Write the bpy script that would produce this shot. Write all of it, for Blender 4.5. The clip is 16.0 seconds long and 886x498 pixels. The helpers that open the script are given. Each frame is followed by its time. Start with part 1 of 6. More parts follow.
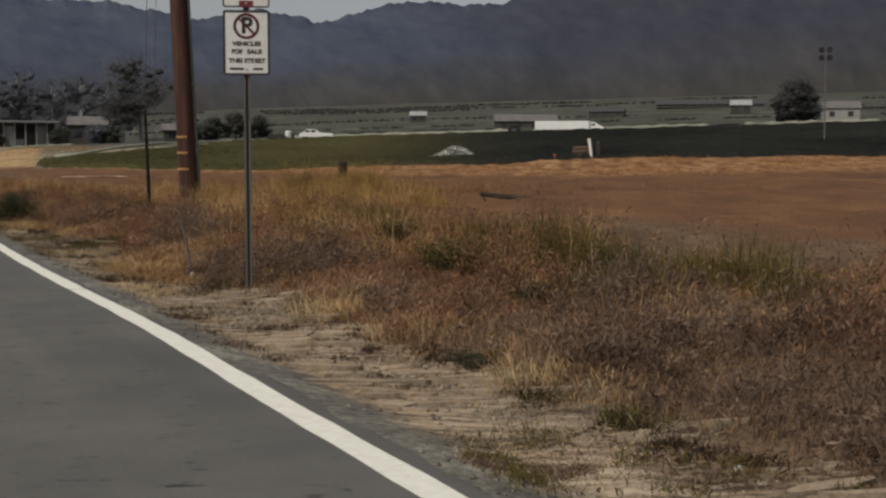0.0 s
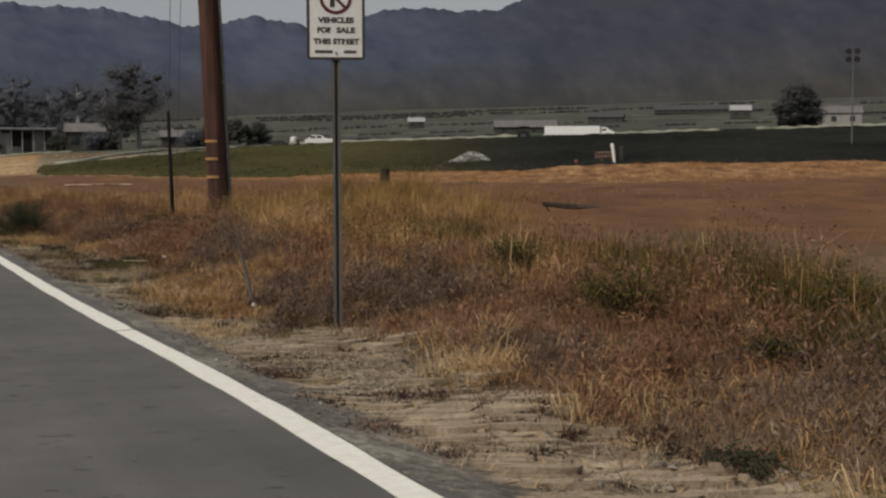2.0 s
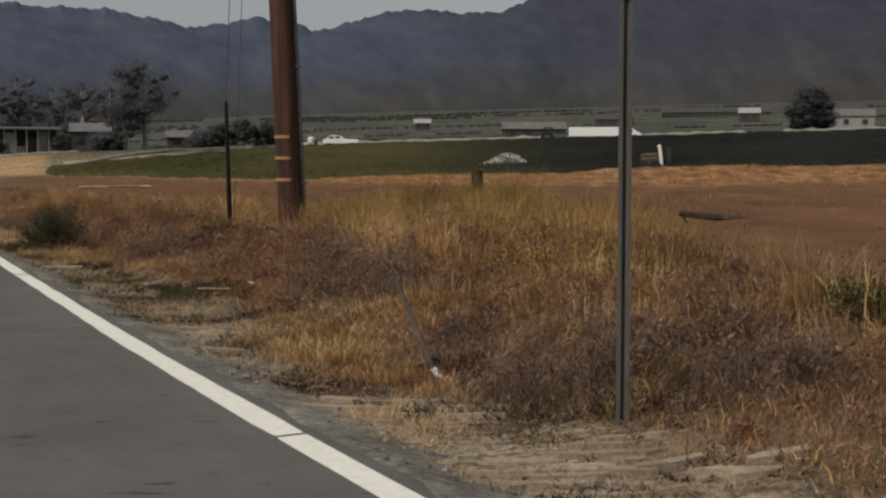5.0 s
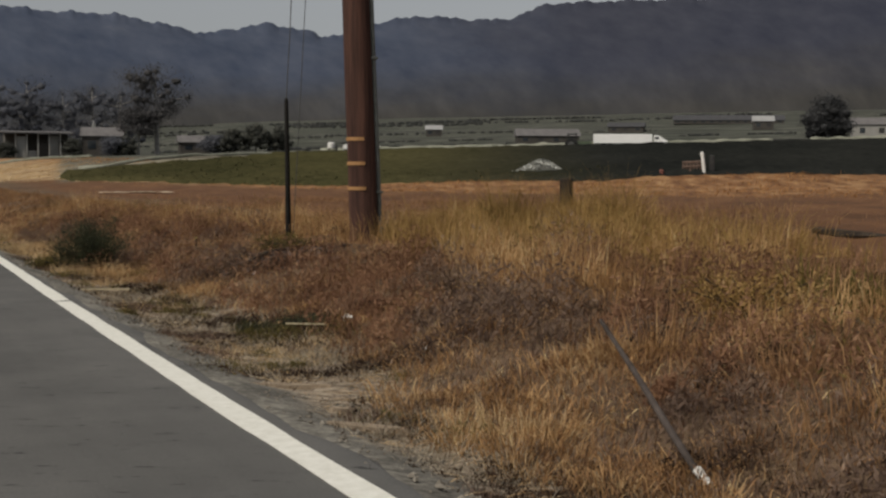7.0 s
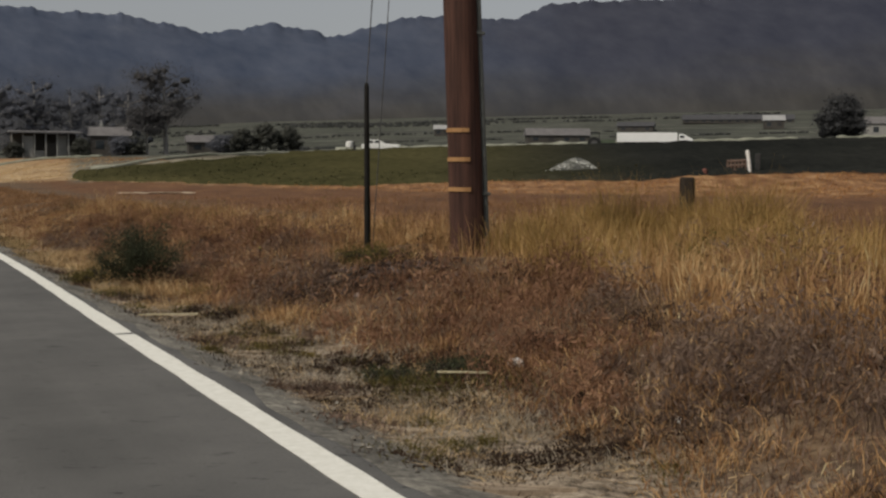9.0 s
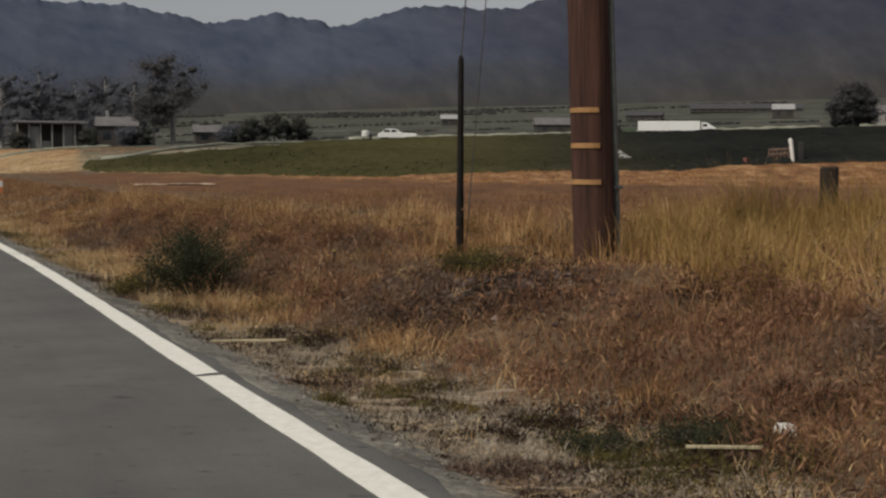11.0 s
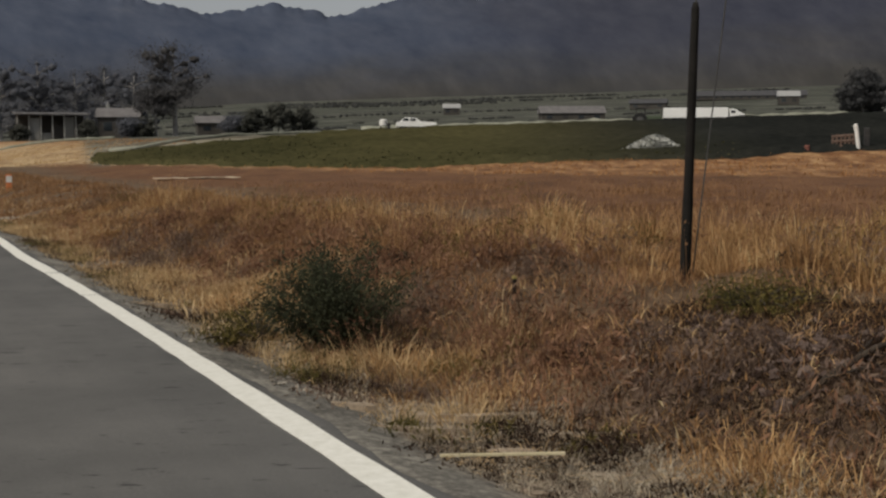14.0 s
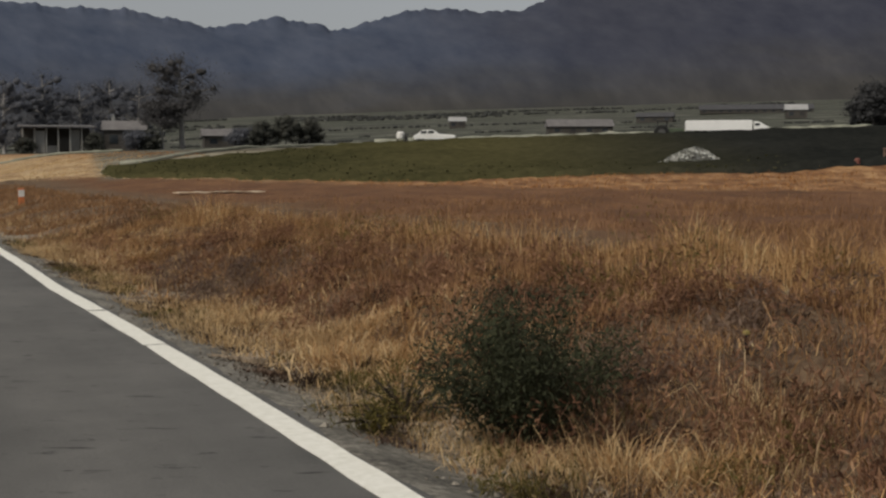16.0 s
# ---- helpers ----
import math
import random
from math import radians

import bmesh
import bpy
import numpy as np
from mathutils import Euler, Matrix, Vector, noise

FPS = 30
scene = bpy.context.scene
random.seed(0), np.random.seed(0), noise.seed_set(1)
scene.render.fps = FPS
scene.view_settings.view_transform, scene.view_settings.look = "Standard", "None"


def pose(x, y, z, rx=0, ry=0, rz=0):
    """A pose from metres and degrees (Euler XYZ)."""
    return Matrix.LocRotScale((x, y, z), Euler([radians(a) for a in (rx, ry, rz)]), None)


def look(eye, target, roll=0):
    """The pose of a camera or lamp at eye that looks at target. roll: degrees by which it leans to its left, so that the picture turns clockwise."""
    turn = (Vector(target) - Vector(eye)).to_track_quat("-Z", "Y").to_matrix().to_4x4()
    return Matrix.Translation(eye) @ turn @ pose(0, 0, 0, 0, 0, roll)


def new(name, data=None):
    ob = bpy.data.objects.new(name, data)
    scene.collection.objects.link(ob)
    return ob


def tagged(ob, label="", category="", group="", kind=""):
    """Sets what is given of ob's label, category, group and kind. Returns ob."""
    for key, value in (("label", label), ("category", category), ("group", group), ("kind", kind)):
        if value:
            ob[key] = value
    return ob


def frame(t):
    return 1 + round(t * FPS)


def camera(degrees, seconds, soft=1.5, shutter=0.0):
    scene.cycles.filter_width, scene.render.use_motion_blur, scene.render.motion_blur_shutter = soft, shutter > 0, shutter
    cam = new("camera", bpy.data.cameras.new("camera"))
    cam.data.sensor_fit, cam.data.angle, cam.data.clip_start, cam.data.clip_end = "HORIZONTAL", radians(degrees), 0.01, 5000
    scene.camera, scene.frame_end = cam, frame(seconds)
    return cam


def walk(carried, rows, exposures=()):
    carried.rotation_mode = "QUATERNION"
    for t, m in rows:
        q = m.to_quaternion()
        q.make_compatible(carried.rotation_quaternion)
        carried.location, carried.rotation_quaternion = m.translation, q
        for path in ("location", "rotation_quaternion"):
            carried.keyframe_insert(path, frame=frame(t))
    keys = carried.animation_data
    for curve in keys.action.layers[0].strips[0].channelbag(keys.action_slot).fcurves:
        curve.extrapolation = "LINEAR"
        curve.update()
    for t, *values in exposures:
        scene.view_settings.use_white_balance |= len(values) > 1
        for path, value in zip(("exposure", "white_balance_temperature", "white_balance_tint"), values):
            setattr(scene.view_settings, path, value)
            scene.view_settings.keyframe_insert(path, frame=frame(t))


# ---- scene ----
cam = camera(38.4, 16.0, soft=2.4)
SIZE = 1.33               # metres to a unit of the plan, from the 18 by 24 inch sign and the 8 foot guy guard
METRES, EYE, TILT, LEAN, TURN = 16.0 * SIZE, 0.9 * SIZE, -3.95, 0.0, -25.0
ROWS = [
    (0.0, -0.0002, -0.0003, -0.0003, 0.057, 0.0, 0.037),
    (0.5, -0.0157, 0.0353, 0.0027, -0.019, 0.216, 0.194),
    (1.0, -0.0264, 0.0591, 0.0035, -0.045, 0.162, 0.184),
    (1.5, -0.0408, 0.0925, 0.0057, -0.085, 0.362, 0.228),
    (2.0, -0.0517, 0.1161, 0.0078, -0.14, 0.281, 0.217),
    (2.5, -0.0666, 0.1498, 0.0108, -0.174, 0.598, 0.08),
    (3.0, -0.0769, 0.1734, 0.012, -0.212, 0.687, 0.037),
    (3.5, -0.092, 0.2083, 0.0159, -0.12, 0.181, -0.006),
    (4.0, -0.1031, 0.2307, 0.0155, -0.218, 0.356, 0.056),
    (6.5, -0.1706, 0.3793, 0.0266, 0.227, 0.4, -0.306),
    (7.0, -0.1813, 0.4018, 0.0281, 0.24, 0.665, -0.371),
    (7.5, -0.197, 0.4371, 0.03, 0.291, 0.566, -0.391),
    (8.0, -0.2076, 0.4597, 0.0316, 0.314, 0.699, -0.454),
    (8.5, -0.2235, 0.4927, 0.0336, 0.381, 0.729, -0.398),
    (11.0, -0.2867, 0.6307, 0.0426, 0.654, 0.213, -0.251),
    (11.5, -0.3022, 0.6641, 0.0464, 0.627, 0.476, -0.174),
    (12.0, -0.3127, 0.6864, 0.0474, 0.622, 0.427, -0.069),
    (12.5, -0.328, 0.7203, 0.0507, 0.611, 0.401, 0.031),
    (13.0, -0.3385, 0.7429, 0.0512, 0.639, 0.178, -0.036),
    (13.5, -0.3535, 0.7754, 0.0537, 0.582, 0.021, 0.129),
    (14.0, -0.3636, 0.7975, 0.0552, 0.582, -0.253, 0.152),
    (14.5, -0.3791, 0.8307, 0.0572, 0.606, -0.709, 0.275),
    (15.0, -0.3895, 0.8522, 0.0587, 0.629, -0.053, 0.222),
    (15.5, -0.4048, 0.8853, 0.0607, 0.659, 0.363, 0.093),
    (16.0, -0.4152, 0.9072, 0.0625, 0.693, 0.353, 0.087),
]
walk(cam, [(t, pose(0, 0, EYE, TILT, LEAN, TURN) @ pose(METRES * x, METRES * y, METRES * z, 90 + pitch, roll, yaw)) for t, x, y, z, yaw, pitch, roll in ROWS])


# ---- light: a hazy, mostly overcast day, the sun high over the far side of the road ----
SUN_FROM = Vector((-0.84, -0.30, 0.95)).normalized()
world = bpy.data.worlds.new("sky")
scene.world = world
world.use_nodes = True
wn, wl = world.node_tree.nodes, world.node_tree.links
sky = wn.new("ShaderNodeTexSky")
sky.sky_type, sky.sun_disc = "NISHITA", False
sky.sun_elevation = math.asin(SUN_FROM.z)
sky.sun_rotation = math.atan2(SUN_FROM.x, SUN_FROM.y)
sky.air_density, sky.dust_density, sky.ozone_density = 1.0, 1.5, 1.0
veil = wn.new("ShaderNodeHueSaturation")
veil.inputs["Saturation"].default_value = 0.22
wl.new(sky.outputs[0], veil.inputs["Color"])
wl.new(veil.outputs[0], wn["Background"].inputs[0])
wn["Background"].inputs[1].default_value = 0.065
sun = new("sun", bpy.data.lights.new("sun", "SUN"))
sun.data.energy, sun.data.angle, sun.data.color = 2.5, radians(9), (1.0, 0.92, 0.79)
sun.matrix_world = look(SUN_FROM * 60, (0, 0, 0))


# ---- materials ----
def blank(name, rough=0.9, metal=0.0):
    m = bpy.data.materials.new(name)
    m.use_nodes = True
    b = m.node_tree.nodes["Principled BSDF"]
    b.inputs["Roughness"].default_value, b.inputs["Metallic"].default_value = rough, metal
    b.inputs["Specular IOR Level"].default_value = 0.25
    return m, m.node_tree.nodes, m.node_tree.links, b


def ramp(n, l, source, stops):
    r = n.new("ShaderNodeValToRGB")
    e = r.color_ramp.elements
    while len(e) < len(stops):
        e.new(0.5)
    for el, (at, c) in zip(e, stops):
        el.position, el.color = at, (*c, 1)
    l.new(source, r.inputs[0])
    return r.outputs[0]


def noisy(n, l, scale, detail=6, rough=0.6, stretch=None, coord="Object", turn=0):
    tc = n.new("ShaderNodeTexCoord")
    t = n.new("ShaderNodeTexNoise")
    t.inputs["Scale"].default_value, t.inputs["Detail"].default_value, t.inputs["Roughness"].default_value = scale, detail, rough
    if stretch:
        mp = n.new("ShaderNodeMapping")
        mp.inputs["Scale"].default_value = stretch
        if turn:
            spin = n.new("ShaderNodeMapping")
            spin.inputs["Rotation"].default_value = (0, 0, radians(turn))
            l.new(tc.outputs[coord], spin.inputs[0])
            l.new(spin.outputs[0], mp.inputs[0])
        else:
            l.new(tc.outputs[coord], mp.inputs[0])
        l.new(mp.outputs[0], t.inputs[0])
    else:
        l.new(tc.outputs[coord], t.inputs[0])
    return t.outputs[0]


def mixed(n, l, fac, a, b, mode="MIX"):
    m = n.new("ShaderNodeMix")
    m.data_type, m.blend_type = "RGBA", mode
    for src, sock in ((fac, 0), (a, 6), (b, 7)):
        if isinstance(src, (int, float)):
            m.inputs[sock].default_value = src
        elif isinstance(src, tuple):
            m.inputs[sock].default_value = (*src, 1)
        else:
            l.new(src, m.inputs[sock])
    return m.outputs[2]


def calc(n, l, op, a, b=0.0, c=0.0):
    m = n.new("ShaderNodeMath")
    m.operation = op
    for i, s in enumerate((a, b, c)):
        if isinstance(s, (int, float)):
            m.inputs[i].default_value = s
        else:
            l.new(s, m.inputs[i])
    return m.outputs[0]


def bumped(n, l, b, height, strength, distance):
    k = n.new("ShaderNodeBump")
    k.inputs["Strength"].default_value, k.inputs["Distance"].default_value = strength, distance
    l.new(height, k.inputs["Height"])
    l.new(k.outputs[0], b.inputs["Normal"])


def mottled(name, low, high, scale=3.0, fine=30.0, rough=0.85, metal=0.0, bump=0.3, dist=0.004, stretch=None):
    """A surface of two tones at two scales, with fine relief."""
    m, n, l, b = blank(name, rough, metal)
    big = noisy(n, l, scale, 5, 0.6, stretch)
    small = noisy(n, l, fine, 4, 0.7, stretch)
    f = calc(n, l, "MULTIPLY_ADD", small, 0.5, calc(n, l, "MULTIPLY", big, 0.5))
    l.new(ramp(n, l, f, [(0.36, low), (0.64, high)]), b.inputs["Base Color"])
    if bump:
        bumped(n, l, b, small, bump, dist)
    return m


def blade_material(name, stops, rough=0.75, through_light=0.3):
    """Leaves and stalks: each its own tone, in patches."""
    m, n, l, b = blank(name, rough)
    g = n.new("ShaderNodeNewGeometry")
    patch, tuft = noisy(n, l, 0.9, 3), noisy(n, l, 8.0, 3, 0.55)
    f = calc(n, l, "MULTIPLY_ADD", g.outputs["Random Per Island"], 0.34, calc(n, l, "MULTIPLY", patch, 0.5))
    f = calc(n, l, "MULTIPLY_ADD", tuft, 0.75, f)
    f = calc(n, l, "MULTIPLY_ADD", noisy(n, l, 2.6, 2, 0.5), 0.75, f)
    f = calc(n, l, "SUBTRACT", f, 0.66)
    c = ramp(n, l, f, stops)
    l.new(c, b.inputs["Base Color"])
    b.inputs["Specular IOR Level"].default_value = 0.15
    thin = n.new("ShaderNodeBsdfTranslucent")
    l.new(c, thin.inputs["Color"])
    both = n.new("ShaderNodeMixShader")
    both.inputs[0].default_value = through_light
    l.new(b.outputs[0], both.inputs[1])
    l.new(thin.outputs[0], both.inputs[2])
    l.new(both.outputs[0], n["Material Output"].inputs[0])
    return m


# ---- the lie of the land ----
ROAD_EDGE = 1.50          # where the asphalt breaks off
SHOULDER_Y = [-30, 0, 3, 4, 5, 6, 6.8, 7.5, 8.4, 9.1, 9.8, 10.5, 12, 13, 15, 16.5, 17.5, 18.2, 20, 24, 32, 400]
SHOULDER_X = [2.7, 2.7, 2.6, 2.5, 2.42, 2.32, 2.36, 2.56, 2.56, 2.45, 2.15, 1.95, 2.06, 2.38, 2.45, 2.38, 2.32, 2.12, 1.95, 2.0, 1.95, 1.9]


def smooth(a, b, v):
    t = np.clip((v - a) / (b - a), 0, 1)
    return t * t * (3 - 2 * t)


def wave(x, y, size, seed=0.0):
    """A cheap smooth field of about -1 to 1, whose humps are about size metres wide."""
    k = 6.2832 / size
    s = seed * 7.13
    return (np.sin(k * (0.83 * x + 0.31 * y) * 0.61 + s) + np.sin(k * (-0.42 * x + 0.77 * y) * 0.73 + 2.1 * s + 1.3)
            + np.sin(k * (0.91 * x - 0.66 * y) * 0.47 + 1.7 * s + 4.2) + np.sin(k * (0.24 * x + 1.03 * y) * 0.89 + 0.6 * s + 2.6)) / 2.6


def bare_edge(y):
    """How far from the road's middle the bare shoulder reaches."""
    return np.interp(y, SHOULDER_Y, SHOULDER_X)


def land(x, y):
    """The height of the ground."""
    x, y = np.asarray(x, float), np.asarray(y, float)
    s = 0.42 * x + 0.91 * y
    bank = 0.24 * smooth(2.2, 4.2, x) + 0.05 * smooth(5, 8, x)
    near = bank + 0.008 * np.clip(x - 5, 0, 60)
    far = 0.54 + 0.035 * np.clip(x, 0, 900) + 0.0096 * np.clip(y, 0, 900)
    late = np.interp(x, [8, 12.5, 18, 22.8, 26], [12, 12, 5, 4, 0])
    z = near + (far - near) * smooth(33, 71, s - late) * smooth(1.5, 14, x)
    z = z - 0.07 * smooth(1.5, 1.95, x) * (1 - smooth(2.4, 3.2, x))
    rough = smooth(1.55, 2.4, x) * (1 - smooth(60, 200, s))
    z = z + rough * (0.020 * wave(x, y, 0.75, 1) * smooth(1.7, 2.2, x) + 0.03 * wave(x, y, 2.6, 2) + 0.007 * wave(x, y, 0.23, 3) * smooth(1.75, 2.1, x))
    z = z + 0.055 * wave(x, y, 1.1, 14) * smooth(2.3, 2.9, x) * (1 - smooth(5.5, 8, x))
    bare = (1 - smooth(-0.2, 0.5, x - bare_edge(y))) * smooth(1.8, 2.1, x)
    along, across = 0.42 * x + 0.91 * y, 0.91 * x - 0.42 * y
    along = along + 0.10 * wave(x, y, 0.9, 61) + 0.03 * wave(x, y, 0.31, 62)
    rut = wave(across * 0.2, along, 0.30, 5) + 0.6 * wave(across * 0.5, along, 0.13, 9)
    deep_ = np.interp(y, [8.5, 10.5], [0.034, 0.018]) * smooth(-0.6, 0.5, wave(x, y, 1.3, 63))
    z = z + bare * (0.7 * deep_ - deep_ * np.abs(rut))
    dug = np.exp(-((x - 3.32) / 0.36) ** 2 - ((y - 17.75) / 0.9) ** 2)
    z = z + dug * (0.05 + 0.045 * wave(x, y, 0.42, 64))
    z = z - 0.06 * np.exp(-((x - 3.05) / 0.24) ** 2) * (1 - smooth(6.2, 8, y))
    z = z - 0.002 * (1 - smooth(1.58, 1.9, x))
    z = np.where(x < ROAD_EDGE - 0.02, -0.06, z)
    far_rise = 0.033 * np.clip(s - 250, 0, 600) * smooth(20, 120, x)
    return z + far_rise


def raw_mesh(name, verts, faces_n, loops, material, smooth_shade=False):
    me = bpy.data.meshes.new(name)
    me.vertices.add(len(verts))
    me.vertices.foreach_set("co", np.ascontiguousarray(verts, np.float32).ravel())
    loops = np.ascontiguousarray(loops, np.int32).ravel()
    sizes = np.ascontiguousarray(faces_n, np.int32)
    me.loops.add(len(loops))
    me.loops.foreach_set("vertex_index", loops)
    me.polygons.add(len(sizes))
    me.polygons.foreach_set("loop_start", np.concatenate(([0], np.cumsum(sizes)[:-1])).astype(np.int32))
    me.polygons.foreach_set("use_smooth", np.full(len(sizes), smooth_shade))
    me.update(calc_edges=True)
    me.validate()
    me.materials.append(material)
    return me


def grid_mesh(name, xs, ys, height, material):
    X, Y = np.meshgrid(xs, ys)
    Z = height(X, Y)
    nx, ny = len(xs), len(ys)
    i = (np.arange(ny - 1)[:, None] * nx + np.arange(nx - 1)[None, :]).ravel()
    quads = np.stack([i, i + 1, i + nx + 1, i + nx], 1)
    return raw_mesh(name, np.stack([X.ravel(), Y.ravel(), Z.ravel()], 1), np.full(len(i), 4), quads, material, True)


def part(name, bm, material, parent=None, label="", soft_shade=False):
    me = bpy.data.meshes.new(name)
    bm.normal_update()
    bm.to_mesh(me)
    bm.free()
    me.materials.append(material)
    if soft_shade:
        for p in me.polygons:
            p.use_smooth = True
    ob = new(name, me)
    if parent is not None:
        ob.parent = parent
    if label:
        tagged(ob, label)
    return ob


def base(name, x, y, z, label, category, group="", kind="", turn=0):
    e = new(name)
    e.empty_display_size = 0.2
    e.matrix_basis = pose(x, y, z, 0, 0, turn)
    return tagged(e, label, category, group, kind)


def box(bm, cx, cy, cz, sx, sy, sz, bevel=0.0, m=None):
    r = bmesh.ops.create_cube(bm, size=1)
    bmesh.ops.scale(bm, vec=(sx, sy, sz), verts=r["verts"])
    if bevel:
        edges = list({e for v in r["verts"] for e in v.link_edges})
        out = bmesh.ops.bevel(bm, geom=edges, offset=bevel, segments=2, affect="EDGES", profile=0.6)
        vs = list({v for f in out["faces"] for v in f.verts} | {v for v in r["verts"] if v.is_valid})
    else:
        vs = r["verts"]
    bmesh.ops.translate(bm, vec=(cx, cy, cz), verts=vs)
    if m is not None:
        bmesh.ops.transform(bm, matrix=m, verts=vs)
    return vs


def tube(bm, pts, radii, sides=10, wobble=0.0, seed=0, cap=True):
    """A round bar through the points, with a radius at each."""
    rnd = random.Random(seed)
    rings = []
    pts = [Vector(p) for p in pts]
    for i, (p, r) in enumerate(zip(pts, radii)):
        d = (pts[min(i + 1, len(pts) - 1)] - pts[max(i - 1, 0)]).normalized()
        side = d.cross(Vector((0, 0, 1) if abs(d.z) < 0.9 else (1, 0, 0))).normalized()
        up = side.cross(d)
        rings.append([bm.verts.new(p + (side * math.cos(a) + up * math.sin(a)) * r * (1 + wobble * rnd.uniform(-1, 1)))
                      for a in [6.28319 * k / sides for k in range(sides)]])
    for a, b in zip(rings, rings[1:]):
        for k in range(sides):
            bm.faces.new((a[k], b[k], b[(k + 1) % sides], a[(k + 1) % sides]))
    if cap:
        bm.faces.new(rings[0])
        bm.faces.new(rings[-1][::-1])
    bmesh.ops.recalc_face_normals(bm, faces=bm.faces[:])
    return rings


# ---- ground ----
def ground_material():
    m, n, l, b = blank("ground", 0.95)
    tc = n.new("ShaderNodeTexCoord")
    xyz = n.new("ShaderNodeSeparateXYZ")
    l.new(tc.outputs["Object"], xyz.inputs[0])
    x, y = xyz.outputs[0], xyz.outputs[1]
    big, mid, fine = noisy(n, l, 0.35, 5), noisy(n, l, 2.2, 6, 0.65), noisy(n, l, 26, 5, 0.75)
    streak = noisy(n, l, 1.0, 6, 0.7, (1.5, 12.0, 1.0), turn=25)
    grain = calc(n, l, "MULTIPLY_ADD", fine, 0.55, calc(n, l, "MULTIPLY", mid, 0.45))
    gravel = ramp(n, l, grain, [(0.38, (0.065, 0.061, 0.054)), (0.5, (0.155, 0.145, 0.126)), (0.62, (0.32, 0.30, 0.255))])
    # dark streak stops put rut shade, and debris, into the dirt colours
    dirt = ramp(n, l, calc(n, l, "MULTIPLY_ADD", streak, 0.75, calc(n, l, "MULTIPLY", fine, 0.25)),
                [(0.40, (0.036, 0.028, 0.020)), (0.445, (0.16, 0.12, 0.085)), (0.51, (0.325, 0.248, 0.176)), (0.60, (0.51, 0.415, 0.305))])
    old_dirt = ramp(n, l, calc(n, l, "MULTIPLY_ADD", streak, 0.5, calc(n, l, "MULTIPLY", fine, 0.5)),
                    [(0.40, (0.030, 0.023, 0.016)), (0.45, (0.125, 0.098, 0.069)), (0.51, (0.27, 0.215, 0.158)), (0.60, (0.46, 0.39, 0.30))])
    thatch = ramp(n, l, grain, [(0.36, (0.05, 0.032, 0.019)), (0.5, (0.118, 0.077, 0.047)), (0.66, (0.25, 0.175, 0.105))])
    soil = ramp(n, l, calc(n, l, "MULTIPLY_ADD", noisy(n, l, 0.8, 6, 0.7, (1.3, 0.45, 1.0), turn=25), 0.6, calc(n, l, "MULTIPLY", fine, 0.4)),
                [(0.36, (0.080, 0.040, 0.020)), (0.52, (0.148, 0.071, 0.033)), (0.68, (0.24, 0.127, 0.059))])
    straw = ramp(n, l, noisy(n, l, 1.6, 6, 0.7, (1.2, 0.5, 1.0), turn=25), [(0.36, (0.11, 0.049, 0.022)), (0.5, (0.23, 0.115, 0.05)), (0.64, (0.40, 0.24, 0.115))])
    green = ramp(n, l, noisy(n, l, 0.6, 6, 0.65), [(0.35, (0.03, 0.034, 0.02)), (0.65, (0.06, 0.062, 0.032))])
    s = calc(n, l, "MULTIPLY_ADD", x, 0.42, calc(n, l, "MULTIPLY", y, 0.91))
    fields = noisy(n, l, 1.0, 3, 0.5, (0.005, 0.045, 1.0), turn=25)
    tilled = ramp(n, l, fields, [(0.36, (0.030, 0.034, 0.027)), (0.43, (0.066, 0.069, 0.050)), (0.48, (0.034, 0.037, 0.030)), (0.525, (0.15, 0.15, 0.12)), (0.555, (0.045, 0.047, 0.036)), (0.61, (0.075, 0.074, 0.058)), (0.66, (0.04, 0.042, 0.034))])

    def step(v, at, soft, wob, amount):
        v = calc(n, l, "MULTIPLY_ADD", calc(n, l, "SUBTRACT", wob, 0.5), amount, v)
        r = n.new("ShaderNodeMapRange")
        r.interpolation_type = "SMOOTHSTEP"
        r.inputs[1].default_value, r.inputs[2].default_value = at - soft, at + soft
        l.new(v, r.inputs[0])
        return r.outputs[0]

    dirt = mixed(n, l, step(y, 6.3, 1.0, mid, 3.0), dirt, old_dirt)
    c = mixed(n, l, step(x, 1.80, 0.12, mid, 0.6), gravel, dirt)
    c = mixed(n, l, step(x, 2.45, 0.3, mid, 1.1), c, thatch)
    c = mixed(n, l, step(x, 6.5, 1.0, big, 3.0), c, soil)
    # the straw margin along the far side of the field, then the crop, then the valley's fields
    q = calc(n, l, "MULTIPLY_ADD", calc(n, l, "MINIMUM", x, 20.0), 1.2, s)
    back = n.new("ShaderNodeMapRange")
    back.inputs[1].default_value, back.inputs[2].default_value = 8.0, 16.0
    back.inputs[3].default_value, back.inputs[4].default_value = -10.0, 0.0
    l.new(x, back.inputs[0])
    pale_straw = ramp(n, l, noisy(n, l, 0.9, 6, 0.7, (0.8, 2.5, 1.0), turn=25), [(0.36, (0.16, 0.09, 0.045)), (0.5, (0.36, 0.245, 0.13)), (0.64, (0.56, 0.43, 0.26))])
    straw = mixed(n, l, step(x, 12.0, 2.5, big, 2.0), pale_straw, straw)
    c = mixed(n, l, step(calc(n, l, "ADD", q, back.outputs[0]), 64.0, 2.0, big, 6.0), c, straw)
    edge = calc(n, l, "MULTIPLY_ADD", x, 0.52, calc(n, l, "MULTIPLY", y, 0.854))
    c = mixed(n, l, calc(n, l, "MULTIPLY", step(edge, 50.6, 0.3, mid, 0.4), step(x, 14.0, 0.8, mid, 0.5)), c, green)
